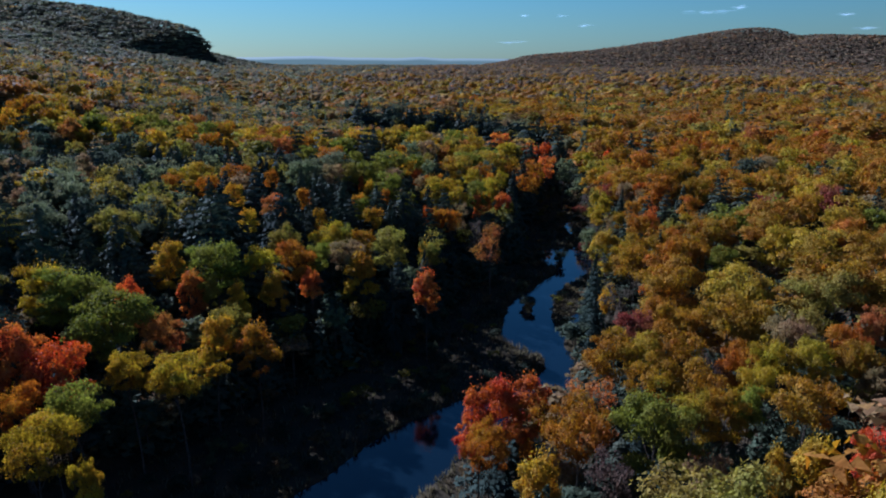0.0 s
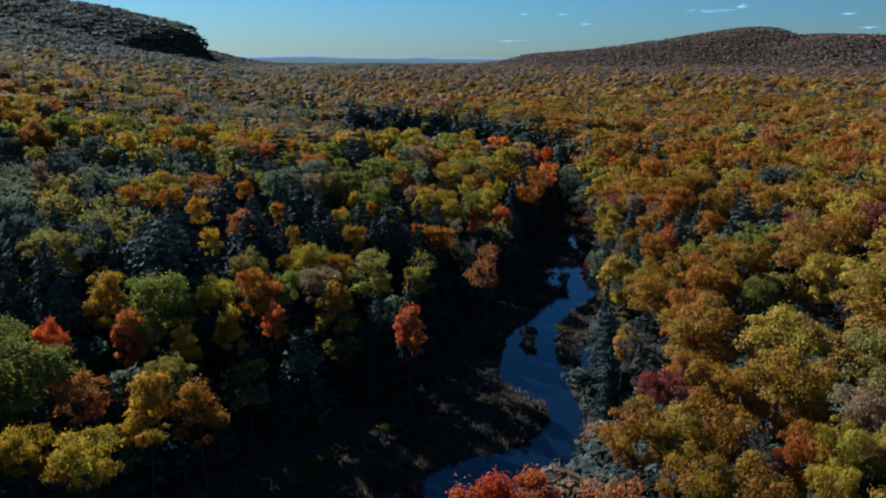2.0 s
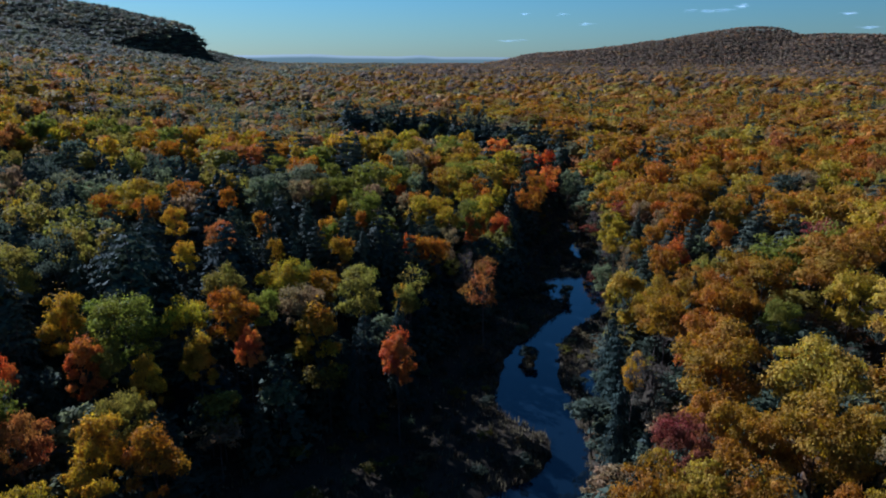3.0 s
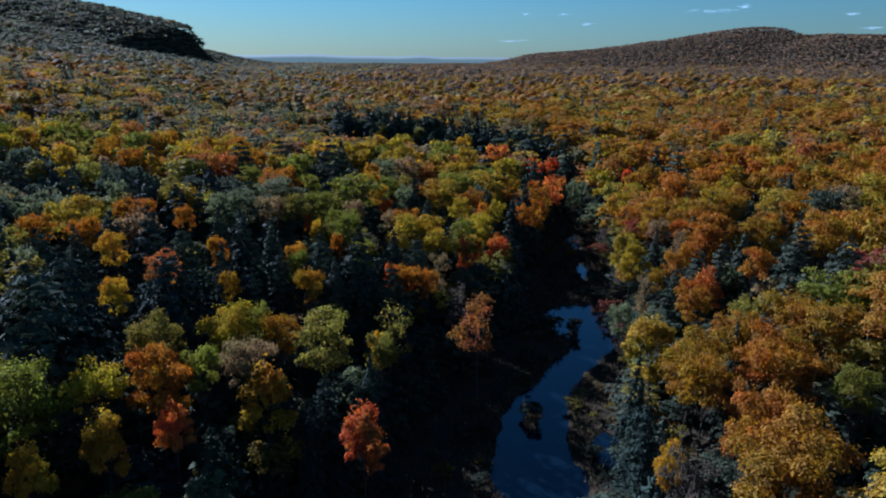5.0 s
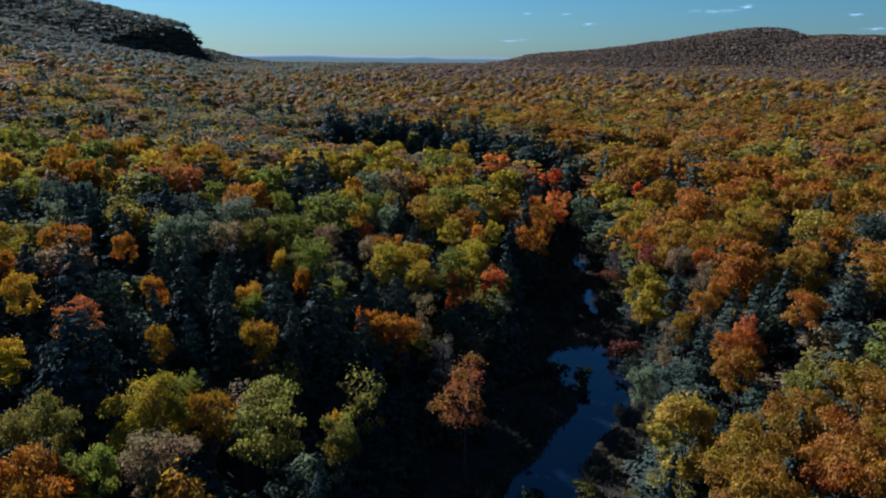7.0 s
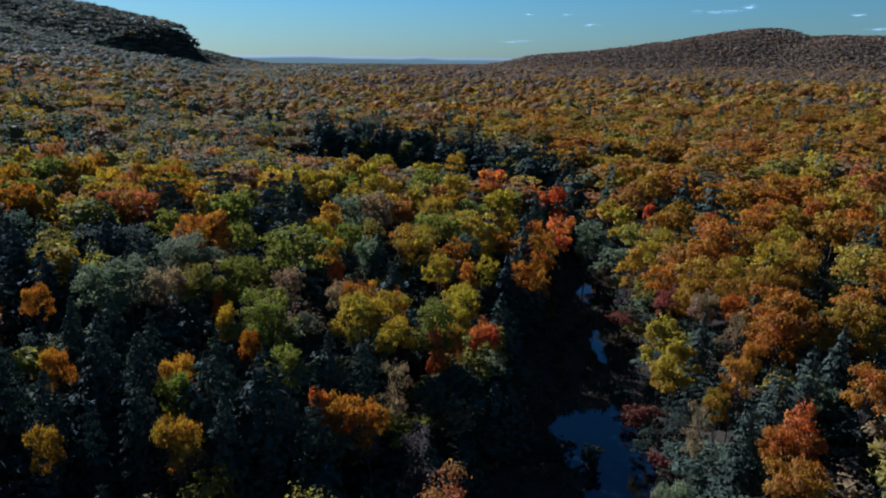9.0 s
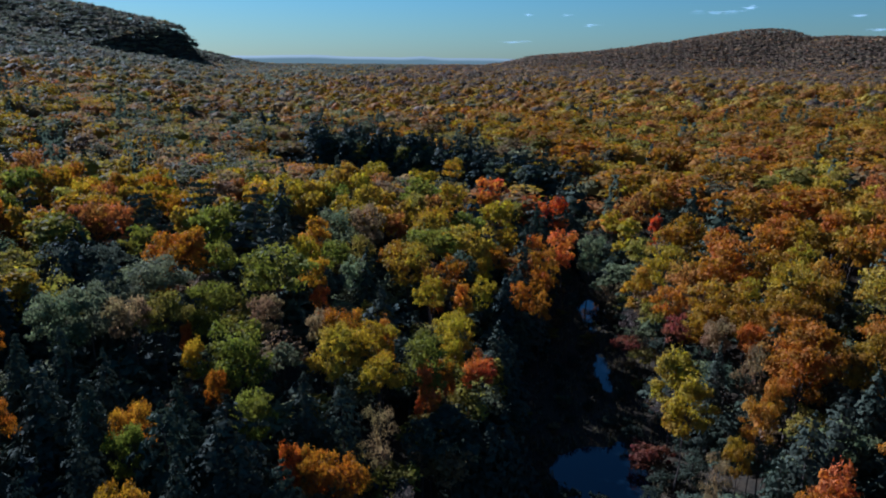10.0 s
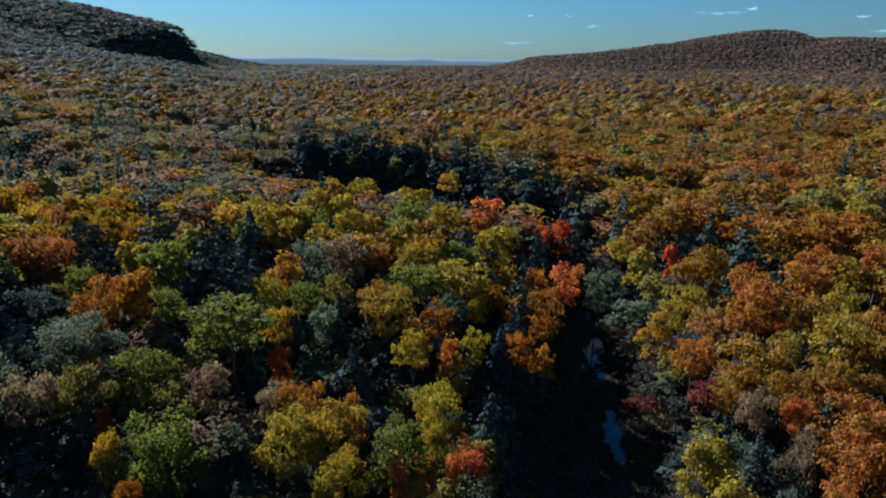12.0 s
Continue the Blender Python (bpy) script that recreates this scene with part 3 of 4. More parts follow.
plant("maple", -3.5, 149.5, 2.4, 15.3, "red")
plant("bare", 7.1, 145.6, 3.9, 16.2, "grey")
plant("conifer", -23.1, 140.6, 2.6, 16.1, "blue")
plant("conifer", -4.2, 158.2, 5.3, 18.2, "dark")
plant("conifer", -0.2, 157.2, 4.6, 17.7, "dark")
plant("conifer", -25.6, 158.0, 4.6, 17.7, "dark")
plant("conifer", -34.7, 157.2, 5.1, 18.1, "dark")
plant("conifer", -3.9, 144.6, 4.4, 17.5, "dark")
plant("conifer", -11.9, 142.5, 4.8, 17.8, "dark")
plant("conifer", -20.7, 143.3, 4.3, 17.4, "dark")
plant("bare", 3.8, 157.1, 3.9, 16.2, "brown")
plant("maple", -51.1, 72.5, 6.4, 17.5, "orangered")
plant("maple", -45.4, 70.4, 7.0, 17.8, "red")
plant("maple", -45.9, 64.2, 4.0, 16.2, "orange")
plant("maple", -39.2, 55.1, 6.0, 17.3, "ygreen")
plant("maple", -38.2, 57.6, 5.1, 16.8, "ygreen")
plant("maple", -38.7, 63.0, 6.1, 17.3, "green")
plant("maple", -32.7, 52.5, 2.4, 15.3, "ygreen")
plant("maple", -37.0, 71.0, 5.4, 17.0, "ygreen")
plant("maple", -30.6, 69.4, 6.3, 17.4, "ygreen")
plant("maple", -37.5, 81.6, 5.5, 17.0, "rust")
plant("birch", -31.2, 82.0, 5.5, 17.0, "yellow")
plant("birch", -25.1, 81.8, 4.7, 16.6, "goldorange")
plant("maple", -29.9, 87.7, 4.9, 16.7, "olive")
plant("birch", -31.6, 96.3, 3.7, 16.0, "yellow")
plant("maple", -57.9, 90.0, 7.3, 18.0, "ygreen")
plant("maple", -52.5, 87.6, 8.8, 18.8, "green")
plant("maple", -43.8, 81.3, 9.7, 19.4, "green")
plant("maple", -46.5, 92.0, 3.8, 16.1, "orangered")
plant("birch", -46.2, 104.1, 5.6, 17.1, "yellow")
plant("birch", -39.5, 96.7, 4.4, 16.4, "orangered")
plant("maple", -36.6, 97.1, 3.2, 15.8, "olive")
plant("maple", -36.8, 103.9, 9.1, 19.0, "green")
plant("maple", -30.8, 107.5, 5.8, 17.2, "ygreen")
plant("birch", -27.7, 102.1, 4.2, 16.3, "yellow")
plant("maple", -26.2, 110.7, 7.1, 17.9, "orange")
plant("maple", -21.8, 103.9, 3.8, 16.1, "orangered")
plant("conifer", -74.6, 109.4, 7.8, 20.2, "dark")
plant("conifer", -66.2, 104.0, 9.3, 21.4, "dark")
plant("conifer", -53.1, 105.4, 8.5, 20.8, "dark")
plant("conifer", -58.1, 103.7, 5.6, 18.5, "dark")
plant("conifer", -42.0, 114.4, 11.0, 23.0, "dark")
plant("conifer", -48.0, 99.3, 4.5, 17.6, "dark")
plant("conifer", -47.8, 113.1, 6.0, 18.8, "dark")
plant("maple", -17.1, 116.0, 6.2, 17.4, "brown")
plant("birch", -14.0, 112.0, 5.6, 17.1, "yellow")
plant("maple", -22.5, 114.4, 4.3, 16.4, "green")
plant("maple", -10.5, 126.0, 7.2, 17.4, "olive")
plant("maple", -3.2, 122.3, 3.9, 16.2, "olive")
plant("birch", -2.7, 103.9, 4.4, 16.4, "orangered")
plant("conifer", -7.6, 110.6, 3.6, 16.9, "blue")
plant("maple", -21.3, 123.8, 6.8, 17.7, "ygreen")
plant("maple", -15.9, 123.9, 4.4, 16.4, "gold")
plant("bare", 10.3, 134.4, 7.4, 18.1, "rust")
plant("maple", -29.8, 117.8, 6.3, 17.5, "olive")
plant("birch", 33.1, 125.1, 6.9, 17.8, "ygreen")
plant("maple", 35.3, 116.4, 6.5, 17.6, "gold")
plant("maple", 41.6, 122.7, 6.6, 17.6, "gold")
plant("maple", 34.5, 93.5, 8.9, 18.9, "gold")
plant("maple", 29.2, 82.1, 6.4, 17.5, "gold")
plant("maple", 43.2, 116.4, 6.7, 17.7, "orange")
plant("maple", 51.4, 119.0, 7.6, 18.2, "gold")
plant("maple", 47.1, 105.6, 4.6, 16.5, "green")
plant("maple", 49.6, 125.4, 7.8, 18.3, "gold")
plant("maple", 41.6, 86.9, 8.5, 18.7, "olivegold")
plant("maple", 35.6, 76.1, 7.9, 18.3, "gold")
plant("maple", 62.3, 120.3, 10.6, 19.5, "gold")
plant("maple", 58.8, 109.8, 7.0, 17.9, "ygreen")
plant("maple", 60.4, 102.9, 8.3, 18.6, "olivegold")
plant("maple", 52.7, 86.0, 11.7, 19.5, "gold")
plant("maple", 47.3, 78.8, 8.7, 18.8, "olive")
plant("maple", 63.5, 92.8, 7.9, 18.4, "gold")
plant("maple", 25.6, 79.8, 5.2, 16.8, "maroon")
plant("bare", 27.8, 96.5, 5.3, 16.9, "grey")
plant("conifer", 26.6, 105.5, 3.3, 16.6, "blue")
plant("conifer", 22.9, 91.3, 2.9, 16.3, "blue")
plant("conifer", 23.0, 84.1, 2.6, 10.1, "blue")
plant("maple", 26.4, 99.1, 2.4, 15.3, "yellow")
plant("maple", 19.9, 70.1, 5.9, 17.3, "gold")
plant("maple", 23.4, 70.0, 5.3, 16.9, "olivegold")
plant("maple", 27.0, 70.9, 6.0, 17.3, "goldorange")
plant("bare", 29.1, 66.2, 5.6, 17.1, "mauve")
plant("maple", 32.5, 65.1, 3.8, 16.1, "goldorange")
plant("maple", 35.4, 65.2, 4.3, 16.4, "ygreen")
plant("maple", 38.7, 63.4, 4.5, 16.5, "ygreen")
plant("maple", 45.6, 68.1, 4.1, 16.2, "orange")
plant("maple", 42.9, 62.1, 4.2, 16.3, "gold")
plant("maple", 40.7, 70.9, 5.3, 16.9, "brown")
plant("maple", 51.2, 72.6, 4.0, 16.2, "rust")
plant("maple", 22.7, 61.7, 5.4, 17.0, "gold")
plant("maple", 25.7, 60.2, 4.7, 16.6, "gold")
plant("maple", 18.7, 52.5, 7.1, 17.9, "green")
plant("maple", 24.0, 54.8, 3.7, 16.0, "olivegold")
plant("maple", 13.0, 54.2, 5.5, 17.0, "orange")
plant("bare", 15.2, 62.2, 5.6, 17.1, "rust")
plant("maple", 27.0, 55.2, 3.8, 16.1, "gold")
plant("maple", 32.8, 53.6, 5.9, 17.3, "gold")
plant("maple", 32.2, 61.5, 3.6, 16.0, "ygreen")
plant("birch", 4.0, 62.5, 4.5, 16.5, "red")
plant("birch", 6.5, 63.4, 4.6, 16.5, "red")
plant("birch", 8.8, 62.6, 4.8, 16.6, "red")
plant("maple", 4.6, 54.8, 4.3, 16.4, "orange")
plant("bare", 10.6, 61.1, 5.0, 16.7, "goldorange")
plant("birch", 8.9, 48.0, 4.3, 16.4, "yellow")
plant("birch", 29.5, 45.4, 4.3, 16.4, "yellow")
plant("maple", 34.8, 46.7, 3.3, 15.8, "red")
plant("birch", 26.6, 45.6, 2.4, 15.3, "yellow")
plant("bare", 14.9, 47.5, 4.7, 16.6, "mauve")
plant("maple", 21.9, 47.3, 3.8, 14.1, "brown")
plant("maple", 29.3, 55.5, 3.2, 15.8, "green")
plant("maple", 44.2, 60.0, 4.0, 14.2, "brown")
plant("maple", 39.6, 75.6, 4.9, 16.7, "gold")
plant("maple", 31.3, 77.4, 4.3, 16.4, "goldorange")
plant("maple", -64.4, 153.3, 5.7, 17.1, "orange")
plant("maple", -55.7, 153.1, 4.8, 16.6, "orange")
plant("maple", -45.5, 143.5, 4.4, 16.4, "yellow")
plant("maple", -36.2, 139.1, 5.0, 16.7, "rust")
plant("conifer", -36.3, 146.3, 5.4, 18.3, "dark")
plant("conifer", -50.3, 142.2, 5.0, 18.0, "dark")
plant("conifer", -32.6, 131.3, 7.8, 20.2, "blue")
plant("conifer", -42.6, 123.5, 8.8, 21.0, "blue")
plant("maple", -39.2, 128.2, 3.7, 16.1, "yellow")
plant("maple", -19.9, 127.7, 3.7, 16.1, "green")
plant("maple", -61.5, 161.6, 8.8, 18.8, "olivegold")
plant("maple", -52.6, 165.0, 7.1, 17.9, "orange")
plant("conifer", -8.5, 106.7, 2.5, 16.0, "blue")
plant("conifer", -3.1, 115.4, 3.5, 16.8, "blue")
plant("maple", -3.5, 124.6, 2.5, 15.4, "yellow")
plant("birch", 40.6, 166.5, 5.7, 17.2, "ygreen")
plant("maple", 41.7, 134.3, 5.6, 17.1, "gold")
plant("maple", 35.8, 120.2, 4.8, 16.6, "goldorange")
plant("maple", 34.1, 111.8, 5.6, 17.1, "gold")
plant("conifer", 41.4, 119.4, 3.6, 16.9, "dark")
plant("maple", 46.0, 128.5, 4.4, 16.4, "olive")
plant("conifer", 66.9, 156.0, 5.7, 18.6, "dark")
plant("conifer", 66.4, 141.3, 6.6, 19.3, "dark")
plant("maple", 73.4, 159.8, 8.8, 18.8, "gold")
plant("maple", 42.2, 111.4, 5.8, 17.2, "goldorange")
plant("bare", 46.7, 113.2, 4.8, 16.6, "goldorange")
plant("bare", 37.1, 107.6, 5.0, 16.7, "rust")
plant("maple", 35.4, 99.2, 8.0, 18.4, "orange")
plant("conifer", 27.2, 110.4, 3.5, 16.8, "blue")
plant("conifer", 28.3, 118.4, 2.9, 16.4, "blue")
plant("maple", 31.5, 135.6, 3.2, 15.7, "greygreen")
plant("maple", 57.2, 172.6, 8.7, 18.8, "goldorange")

# ---- the rest of the near forest ----
def woodland_colour(x, y, r):
    """Kind and colour of a tree by the part of the valley where it stands."""
    u = r.random()
    if x > 0.115 * y + 22:      # the golden woods on the right bank
        if u < 0.13:
            return "conifer", "dark"
        # part of the near mix is darkened to stand for shaded gaps between crowns
        if y < 190 and u < 0.4:
            return r.choice(["maple", "bare"]), r.choice(["dark", "brown", "olive", "rust", "maroon", "green"])
        return "maple", r.choice(["gold"] * 7 + ["goldorange"] * 6 + ["orange"] * 3 + ["olivegold"] * 3 + ["olive", "rust", "ygreen", "ygreen"])
    if u < (0.55 if y < 200 else 0.13):
        return "conifer", r.choice(["dark", "dark", "blue"])
    # left infill is tinted darker too, in place of shade
    if y < 210:
        return r.choice(["maple", "maple", "birch", "bare"]), r.choice(["brown", "brown", "olive", "olive", "greygreen", "greygreen", "olivegold", "dark", "dark", "dark"])
    return r.choice(["maple", "maple", "maple", "birch"]), r.choice(["olivegold", "olivegold", "olive", "ygreen", "ygreen", "green", "green", "brown", "rust", "goldorange", "gold", "yellow"])


def free(x, y, room, others, cell):
    i, j = int(x // 8), int(y // 8)
    for a in range(i - 2, i + 3):
        for b in range(j - 2, j + 3):
            for px, py, pw in cell.get((a, b), ()):
                if (px - x) ** 2 + (py - y) ** 2 < (0.28 * (pw + room)) ** 2:
                    return False
    return True


CELLS = {}
for p in PLANTED:
    CELLS.setdefault((int(p[0] // 8), int(p[1] // 8)), []).append(p)


NAMED = list(PLANTED)


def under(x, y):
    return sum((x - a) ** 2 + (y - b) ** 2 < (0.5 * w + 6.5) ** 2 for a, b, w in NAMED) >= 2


def near_forest():
    r = random.Random(21)
    spots = []
    for i in range(70):
        for j in range(50):
            x, y = -165 + i * 4.8 + r.uniform(-2.2, 2.2), 28 + j * 4.8 + r.uniform(-2.2, 2.2)
            spots.append((x, y))
    r.shuffle(spots)
    count = 0
    for x, y in spots:
        if x > 0.76 * y + 6 or x < -0.76 * y - 14 or y > 262 or abs(x) > 150:
            continue
        if river_gap(VALLEY, np.array(x), np.array(y)) < 2.0 or (-30 < x < 4 and y < 74):
            continue
        kind, colour = woodland_colour(x, y, r)
        width = r.uniform(5.0, 9.5) if kind != "conifer" else r.uniform(5, 8)
        if not free(x, y, width * (0.72 if under(x, y) else 1.0), PLANTED, CELLS):
            continue
        height = r.uniform(15.0, 19.0) if kind != "conifer" else r.uniform(13, 19)
        if under(x, y):      # beneath the taller crowns, in dark colours that paint the shade of the gaps
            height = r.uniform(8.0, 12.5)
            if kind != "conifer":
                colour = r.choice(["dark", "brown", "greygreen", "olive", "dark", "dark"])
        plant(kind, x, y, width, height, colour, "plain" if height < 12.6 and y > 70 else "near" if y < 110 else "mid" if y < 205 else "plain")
        CELLS.setdefault((int(x // 8), int(y // 8)), []).append((x, y, width))
        count += 1
    return count


near_forest()


def bank_thicket():
    """Low dark young trees and alders along the edge of the marsh, added to block low sun."""
    r = random.Random(8)
    for (ax, ay, aw), (bx, by, bw) in zip(VALLEY[2:], VALLEY[3:]):
        if ay > 300:
            break
        length = math.hypot(bx - ax, by - ay)
        nx, ny = -(by - ay) / length, (bx - ax) / length
        for side in (1, -1):
            for k in range(int(length / 2.1)):
                u = (k + r.random()) * 2.1 / length
                off = side * (aw + u * (bw - aw) + r.uniform(-1.5, 9.0))
                x, y = ax + u * (bx - ax) + nx * off, ay + u * (by - ay) + ny * off
                if not any((x - q[0]) ** 2 + (y - q[1]) ** 2 < 3.2 for q in PLANTED[-40:]) and y > (45 if side == 1 else 84):
                    colour = r.choice(["brown", "dark", "dark", "dark", "greygreen", "olive"])
                    kind = r.choice(["maple", "birch", "conifer"] if side == 1 else ["maple", "bare", "birch"])
                    plant(kind, x, y, r.uniform(3.6, 6.0), r.uniform(6.0, 11.0) if side == 1 else r.uniform(5.0, 8.5), "dark" if kind == "conifer" else colour, "plain")


bank_thicket()
for cx, cy, cw, ch in ((24.5, 206, 6.5, 17), (26.0, 214, 7.0, 19), (27.5, 222, 6.0, 16), (28.5, 230, 7.5, 20), (30.5, 238, 6.5, 18), (32.5, 246, 7.0, 20), (34.5, 254, 6.5, 19), (37.0, 262, 7.0, 18)):
    plant("conifer", cx, cy, cw, ch, "dark", "mid")


def far_bank():
    """The wall of tall dark conifers behind the river's far bend, its broad trees tinted dark for shade."""
    r = random.Random(4)
    for k in range(250):
        x = r.uniform(-150, 58) if k < 90 else r.uniform(-55, 50)
        y = float(np.interp(x, [-150, -100, -66, -48, -28, -9, 11, 26, 38, 58], [548, 482, 430, 395, 388, 376, 359, 346, 327, 312])) + r.uniform(0, 15)
        if r.random() < 0.55:
            plant("conifer", x, y, r.uniform(7, 11), r.uniform(16, 23), r.choice(["dark", "dark", "blue"]), "plain")
        else:
            plant("maple", x, y, r.uniform(7, 10), r.uniform(12, 18), r.choice(["dark", "dark", "dark", "greygreen", "olive"]), "plain")


far_bank()


# ---- the marsh along the river ----
bush(25.4, 163.2, 4.4, 3.4, "dark")
bush(29.8, 161.8, 3.2, 3.2, "dark")
bush(30.1, 162.3, 2.6, 2.7, "dark")
bush(26.2, 162.7, 3.6, 3.0, "dark")
bush(23.4, 159.5, 3.0, 1.6, "brown")
bush(17.6, 131.4, 3.2, 2.4, "dark")
bush(18.3, 130.2, 3.0, 2.2, "dark")
bush(18.0, 128.8, 2.2, 1.8, "brown")


def marsh():
    r = random.Random(15)
    placed = []
    while len(placed) < 180:
        k = r.randrange(2, 16)
        (ax, ay, aw), (bx, by, bw) = VALLEY[k], VALLEY[k + 1]
        u, v = r.random(), r.uniform(-1, 1)
        x, y = ax + u * (bx - ax) + v * aw, ay + u * (by - ay)
        if float(river_gap(RIVER, np.array(x), np.array(y))) < 1.2 or math.hypot((x - POND[0]) / 2.6, (y - POND[1]) / 5.4) < 1 or (x > 21 and 148 < y < 180):
            continue
        if any((x - a) ** 2 + (y - b) ** 2 < 6 for a, b in placed):
            continue
        placed.append((x, y))
        w = r.uniform(1.6, 3.4)
        bush(x, y, w, w * r.uniform(0.5, 0.85), r.choice(["brown", "dark", "dark", "olive", "greygreen"]))
    for k in range(26):      # the wet strip below the right bank
        x, y = r.uniform(36.5, 46), r.uniform(150, 182)
        if not any((x - a) ** 2 + (y - b) ** 2 < 5 for a, b in placed):
            placed.append((x, y))
            w = r.uniform(2.4, 4.2)
            bush(x, y, w, w * r.uniform(0.6, 0.9), r.choice(["dark", "dark", "brown", "maroon"]))
    edge = 0
    while edge < 75:      # along the foot of the trees
        k = r.randrange(2, 15)
        (ax, ay, aw), (bx, by, bw) = VALLEY[k], VALLEY[k + 1]
        u, side = r.random(), r.choice((-1, -1, 1))
        x, y = ax + u * (bx - ax) + side * (aw + r.uniform(0, 9)), ay + u * (by - ay)
        if any((x - a) ** 2 + (y - b) ** 2 < 7 for a, b in placed) or y < 60:
            continue
        placed.append((x, y))
        w = r.uniform(2.4, 4.4)
        bush(x, y, w, w * r.uniform(0.55, 0.8), r.choice(["brown", "dark", "olive", "dark"]))
        edge += 1
    # sedge: tufts of bent blades, thick on the lit side of the channel
    rng = np.random.RandomState(5)
    x, y = rng.uniform(-45, 60, 60000), rng.uniform(50, 300, 60000)
    gap = river_gap(RIVER, x, y)
    ok = (river_gap(VALLEY, x, y) < 3) & (land(x, y) > 0.12)
    near = np.exp(-np.maximum(gap, 0) / 4.0) + 0.25
    ok &= rng.uniform(0, 1, len(x)) < near
    x, y = x[ok][:9000], y[ok][:9000]
    z, n = land(x, y), len(x)
    V, C = [], []
    for k in range(5):
        a, lean, tall = rng.uniform(0, 6.28, n), rng.uniform(0.1, 0.5, n), rng.uniform(0.35, 0.95, n)
        ox, oy = x + rng.normal(0, 0.18, n), y + rng.normal(0, 0.18, n)
        wide = 0.09
        V.append(np.stack([np.c_[ox - wide * np.sin(a), oy + wide * np.cos(a), z - 0.05], np.c_[ox + wide * np.sin(a), oy - wide * np.cos(a), z - 0.05],
                           np.c_[ox + lean * np.cos(a), oy + lean * np.sin(a), z + tall]], 1).reshape(-1, 3))
        C.append(np.repeat(np.array((0.10, 0.078, 0.042)) * rng.uniform(0.4, 1.3, (n, 1)), 3, 0))
    V, C = np.concatenate(V), np.concatenate(C)
    ob = mesh_object("sedge", V, np.arange(len(V)).reshape(-1, 3), SEDGE, tint=C)
    tagged(ob, "dry brown sedge along the river banks", "grass", kind="stuff")


marsh()


def undergrowth():
    """Shrubs on the forest floor, where the crowns leave gaps beside the valley."""
    r = random.Random(33)
    placed = []
    while len(placed) < 200:
        y = r.uniform(40, 165)
        x = r.uniform(0.16 * y + 6, 0.62 * y + 8) if r.random() < 0.72 else r.uniform(-0.5 * y, -0.1 * y - 8)
        if float(river_gap(VALLEY, np.array(x), np.array(y))) < 3 or any((x - a) ** 2 + (y - b) ** 2 < 8 for a, b in placed):
            continue
        placed.append((x, y))
        w = r.uniform(2.6, 4.6)
        bush(x, y, w, w * r.uniform(0.6, 0.95), r.choice(["brown", "dark", "olive", "rust", "dark", "greygreen"]), "low {} shrub in the forest undergrowth", "undergrowth shrubs")


undergrowth()
for tx, ty, tw, th in ((15.2, 102.6, 2.2, 1.5), (23.4, 104.2, 2.6, 1.6), (24.2, 99.0, 2.8, 1.7), (28.2, 141.5, 2.4, 1.5), (29.6, 138.6, 2.6, 1.6), (31.0, 135.2, 2.2, 1.4)):
    bush(tx, ty, tw, th, "tan")


# ---- the woods beyond, too many to count ----
def stack(templates, places, sizes, turns, tints, rng):
    """Copies of a few small crowns laid into one array of corners, faces and tints."""
    V, F, C, base = [], [], [], 0
    kinds = rng.randint(0, len(templates), len(places))
    for k, (tv, tf) in enumerate(templates):
        who = np.flatnonzero(kinds == k)
        if not len(who):
            continue
        c, s = np.cos(turns[who])[:, None], np.sin(turns[who])[:, None]
        w, h = sizes[who, 0][:, None], sizes[who, 1][:, None]
        x, y, z = tv[:, 0][None] * w, tv[:, 1][None] * w, tv[:, 2][None] * h
        pts = np.stack([c * x - s * y, s * x + c * y, z + 0 * x], -1) + places[who][:, None, :]
        V.append(pts.reshape(-1, 3))
        F.append((tf[None] + (np.arange(len(who)) * len(tv))[:, None, None] + base).reshape(-1, tf.shape[1]))
        C.append(np.repeat(tints[who], len(tv), 0))
        base += len(who) * len(tv)
    return np.concatenate(V), np.concatenate(F), np.concatenate(C)


def scatter(x0, x1, y0, y1, step, rng, keep):
    gx, gy = np.meshgrid(np.arange(x0, x1, step), np.arange(y0, y1, step))
    p = np.c_[gx.ravel(), gy.ravel()] + rng.uniform(-0.45, 0.45, (gx.size, 2)) * step
    p = p[keep(p[:, 0], p[:, 1])]
    return p[river_gap(VALLEY, p[:, 0], p[:, 1]) > 2.0]


def palette(names):
    return np.array([TINTS[k] for k in names])


GOLDEN = palette(["gold"] * 6 + ["goldorange"] * 5 + ["orange"] * 2 + ["olivegold"] * 3 + ["olive"] * 3 + ["rust"] * 2 + ["brown"] * 2 + ["ygreen"] * 2 + ["dark"])
MIXED = palette(["olivegold"] * 3 + ["olive"] * 4 + ["brown"] * 5 + ["rust"] * 3 + ["goldorange"] * 3 + ["gold"] + ["ygreen"] + ["greygreen"] * 3 + ["dark"])
# hill and ridge palettes, greyed and lightened to paint distance haze into the crowns
HAZY_HILLS = palette(["grey"] * 4 + ["mauve"] * 6 + ["dark"] * 2 + ["brown"] * 3 + ["rust"]) * 1.3
HAZY_RIDGE = palette(["dark"] * 6 + ["grey"] * 3 + ["mauve"] * 2 + ["greygreen"] * 2 + ["brown"]) * 1.6


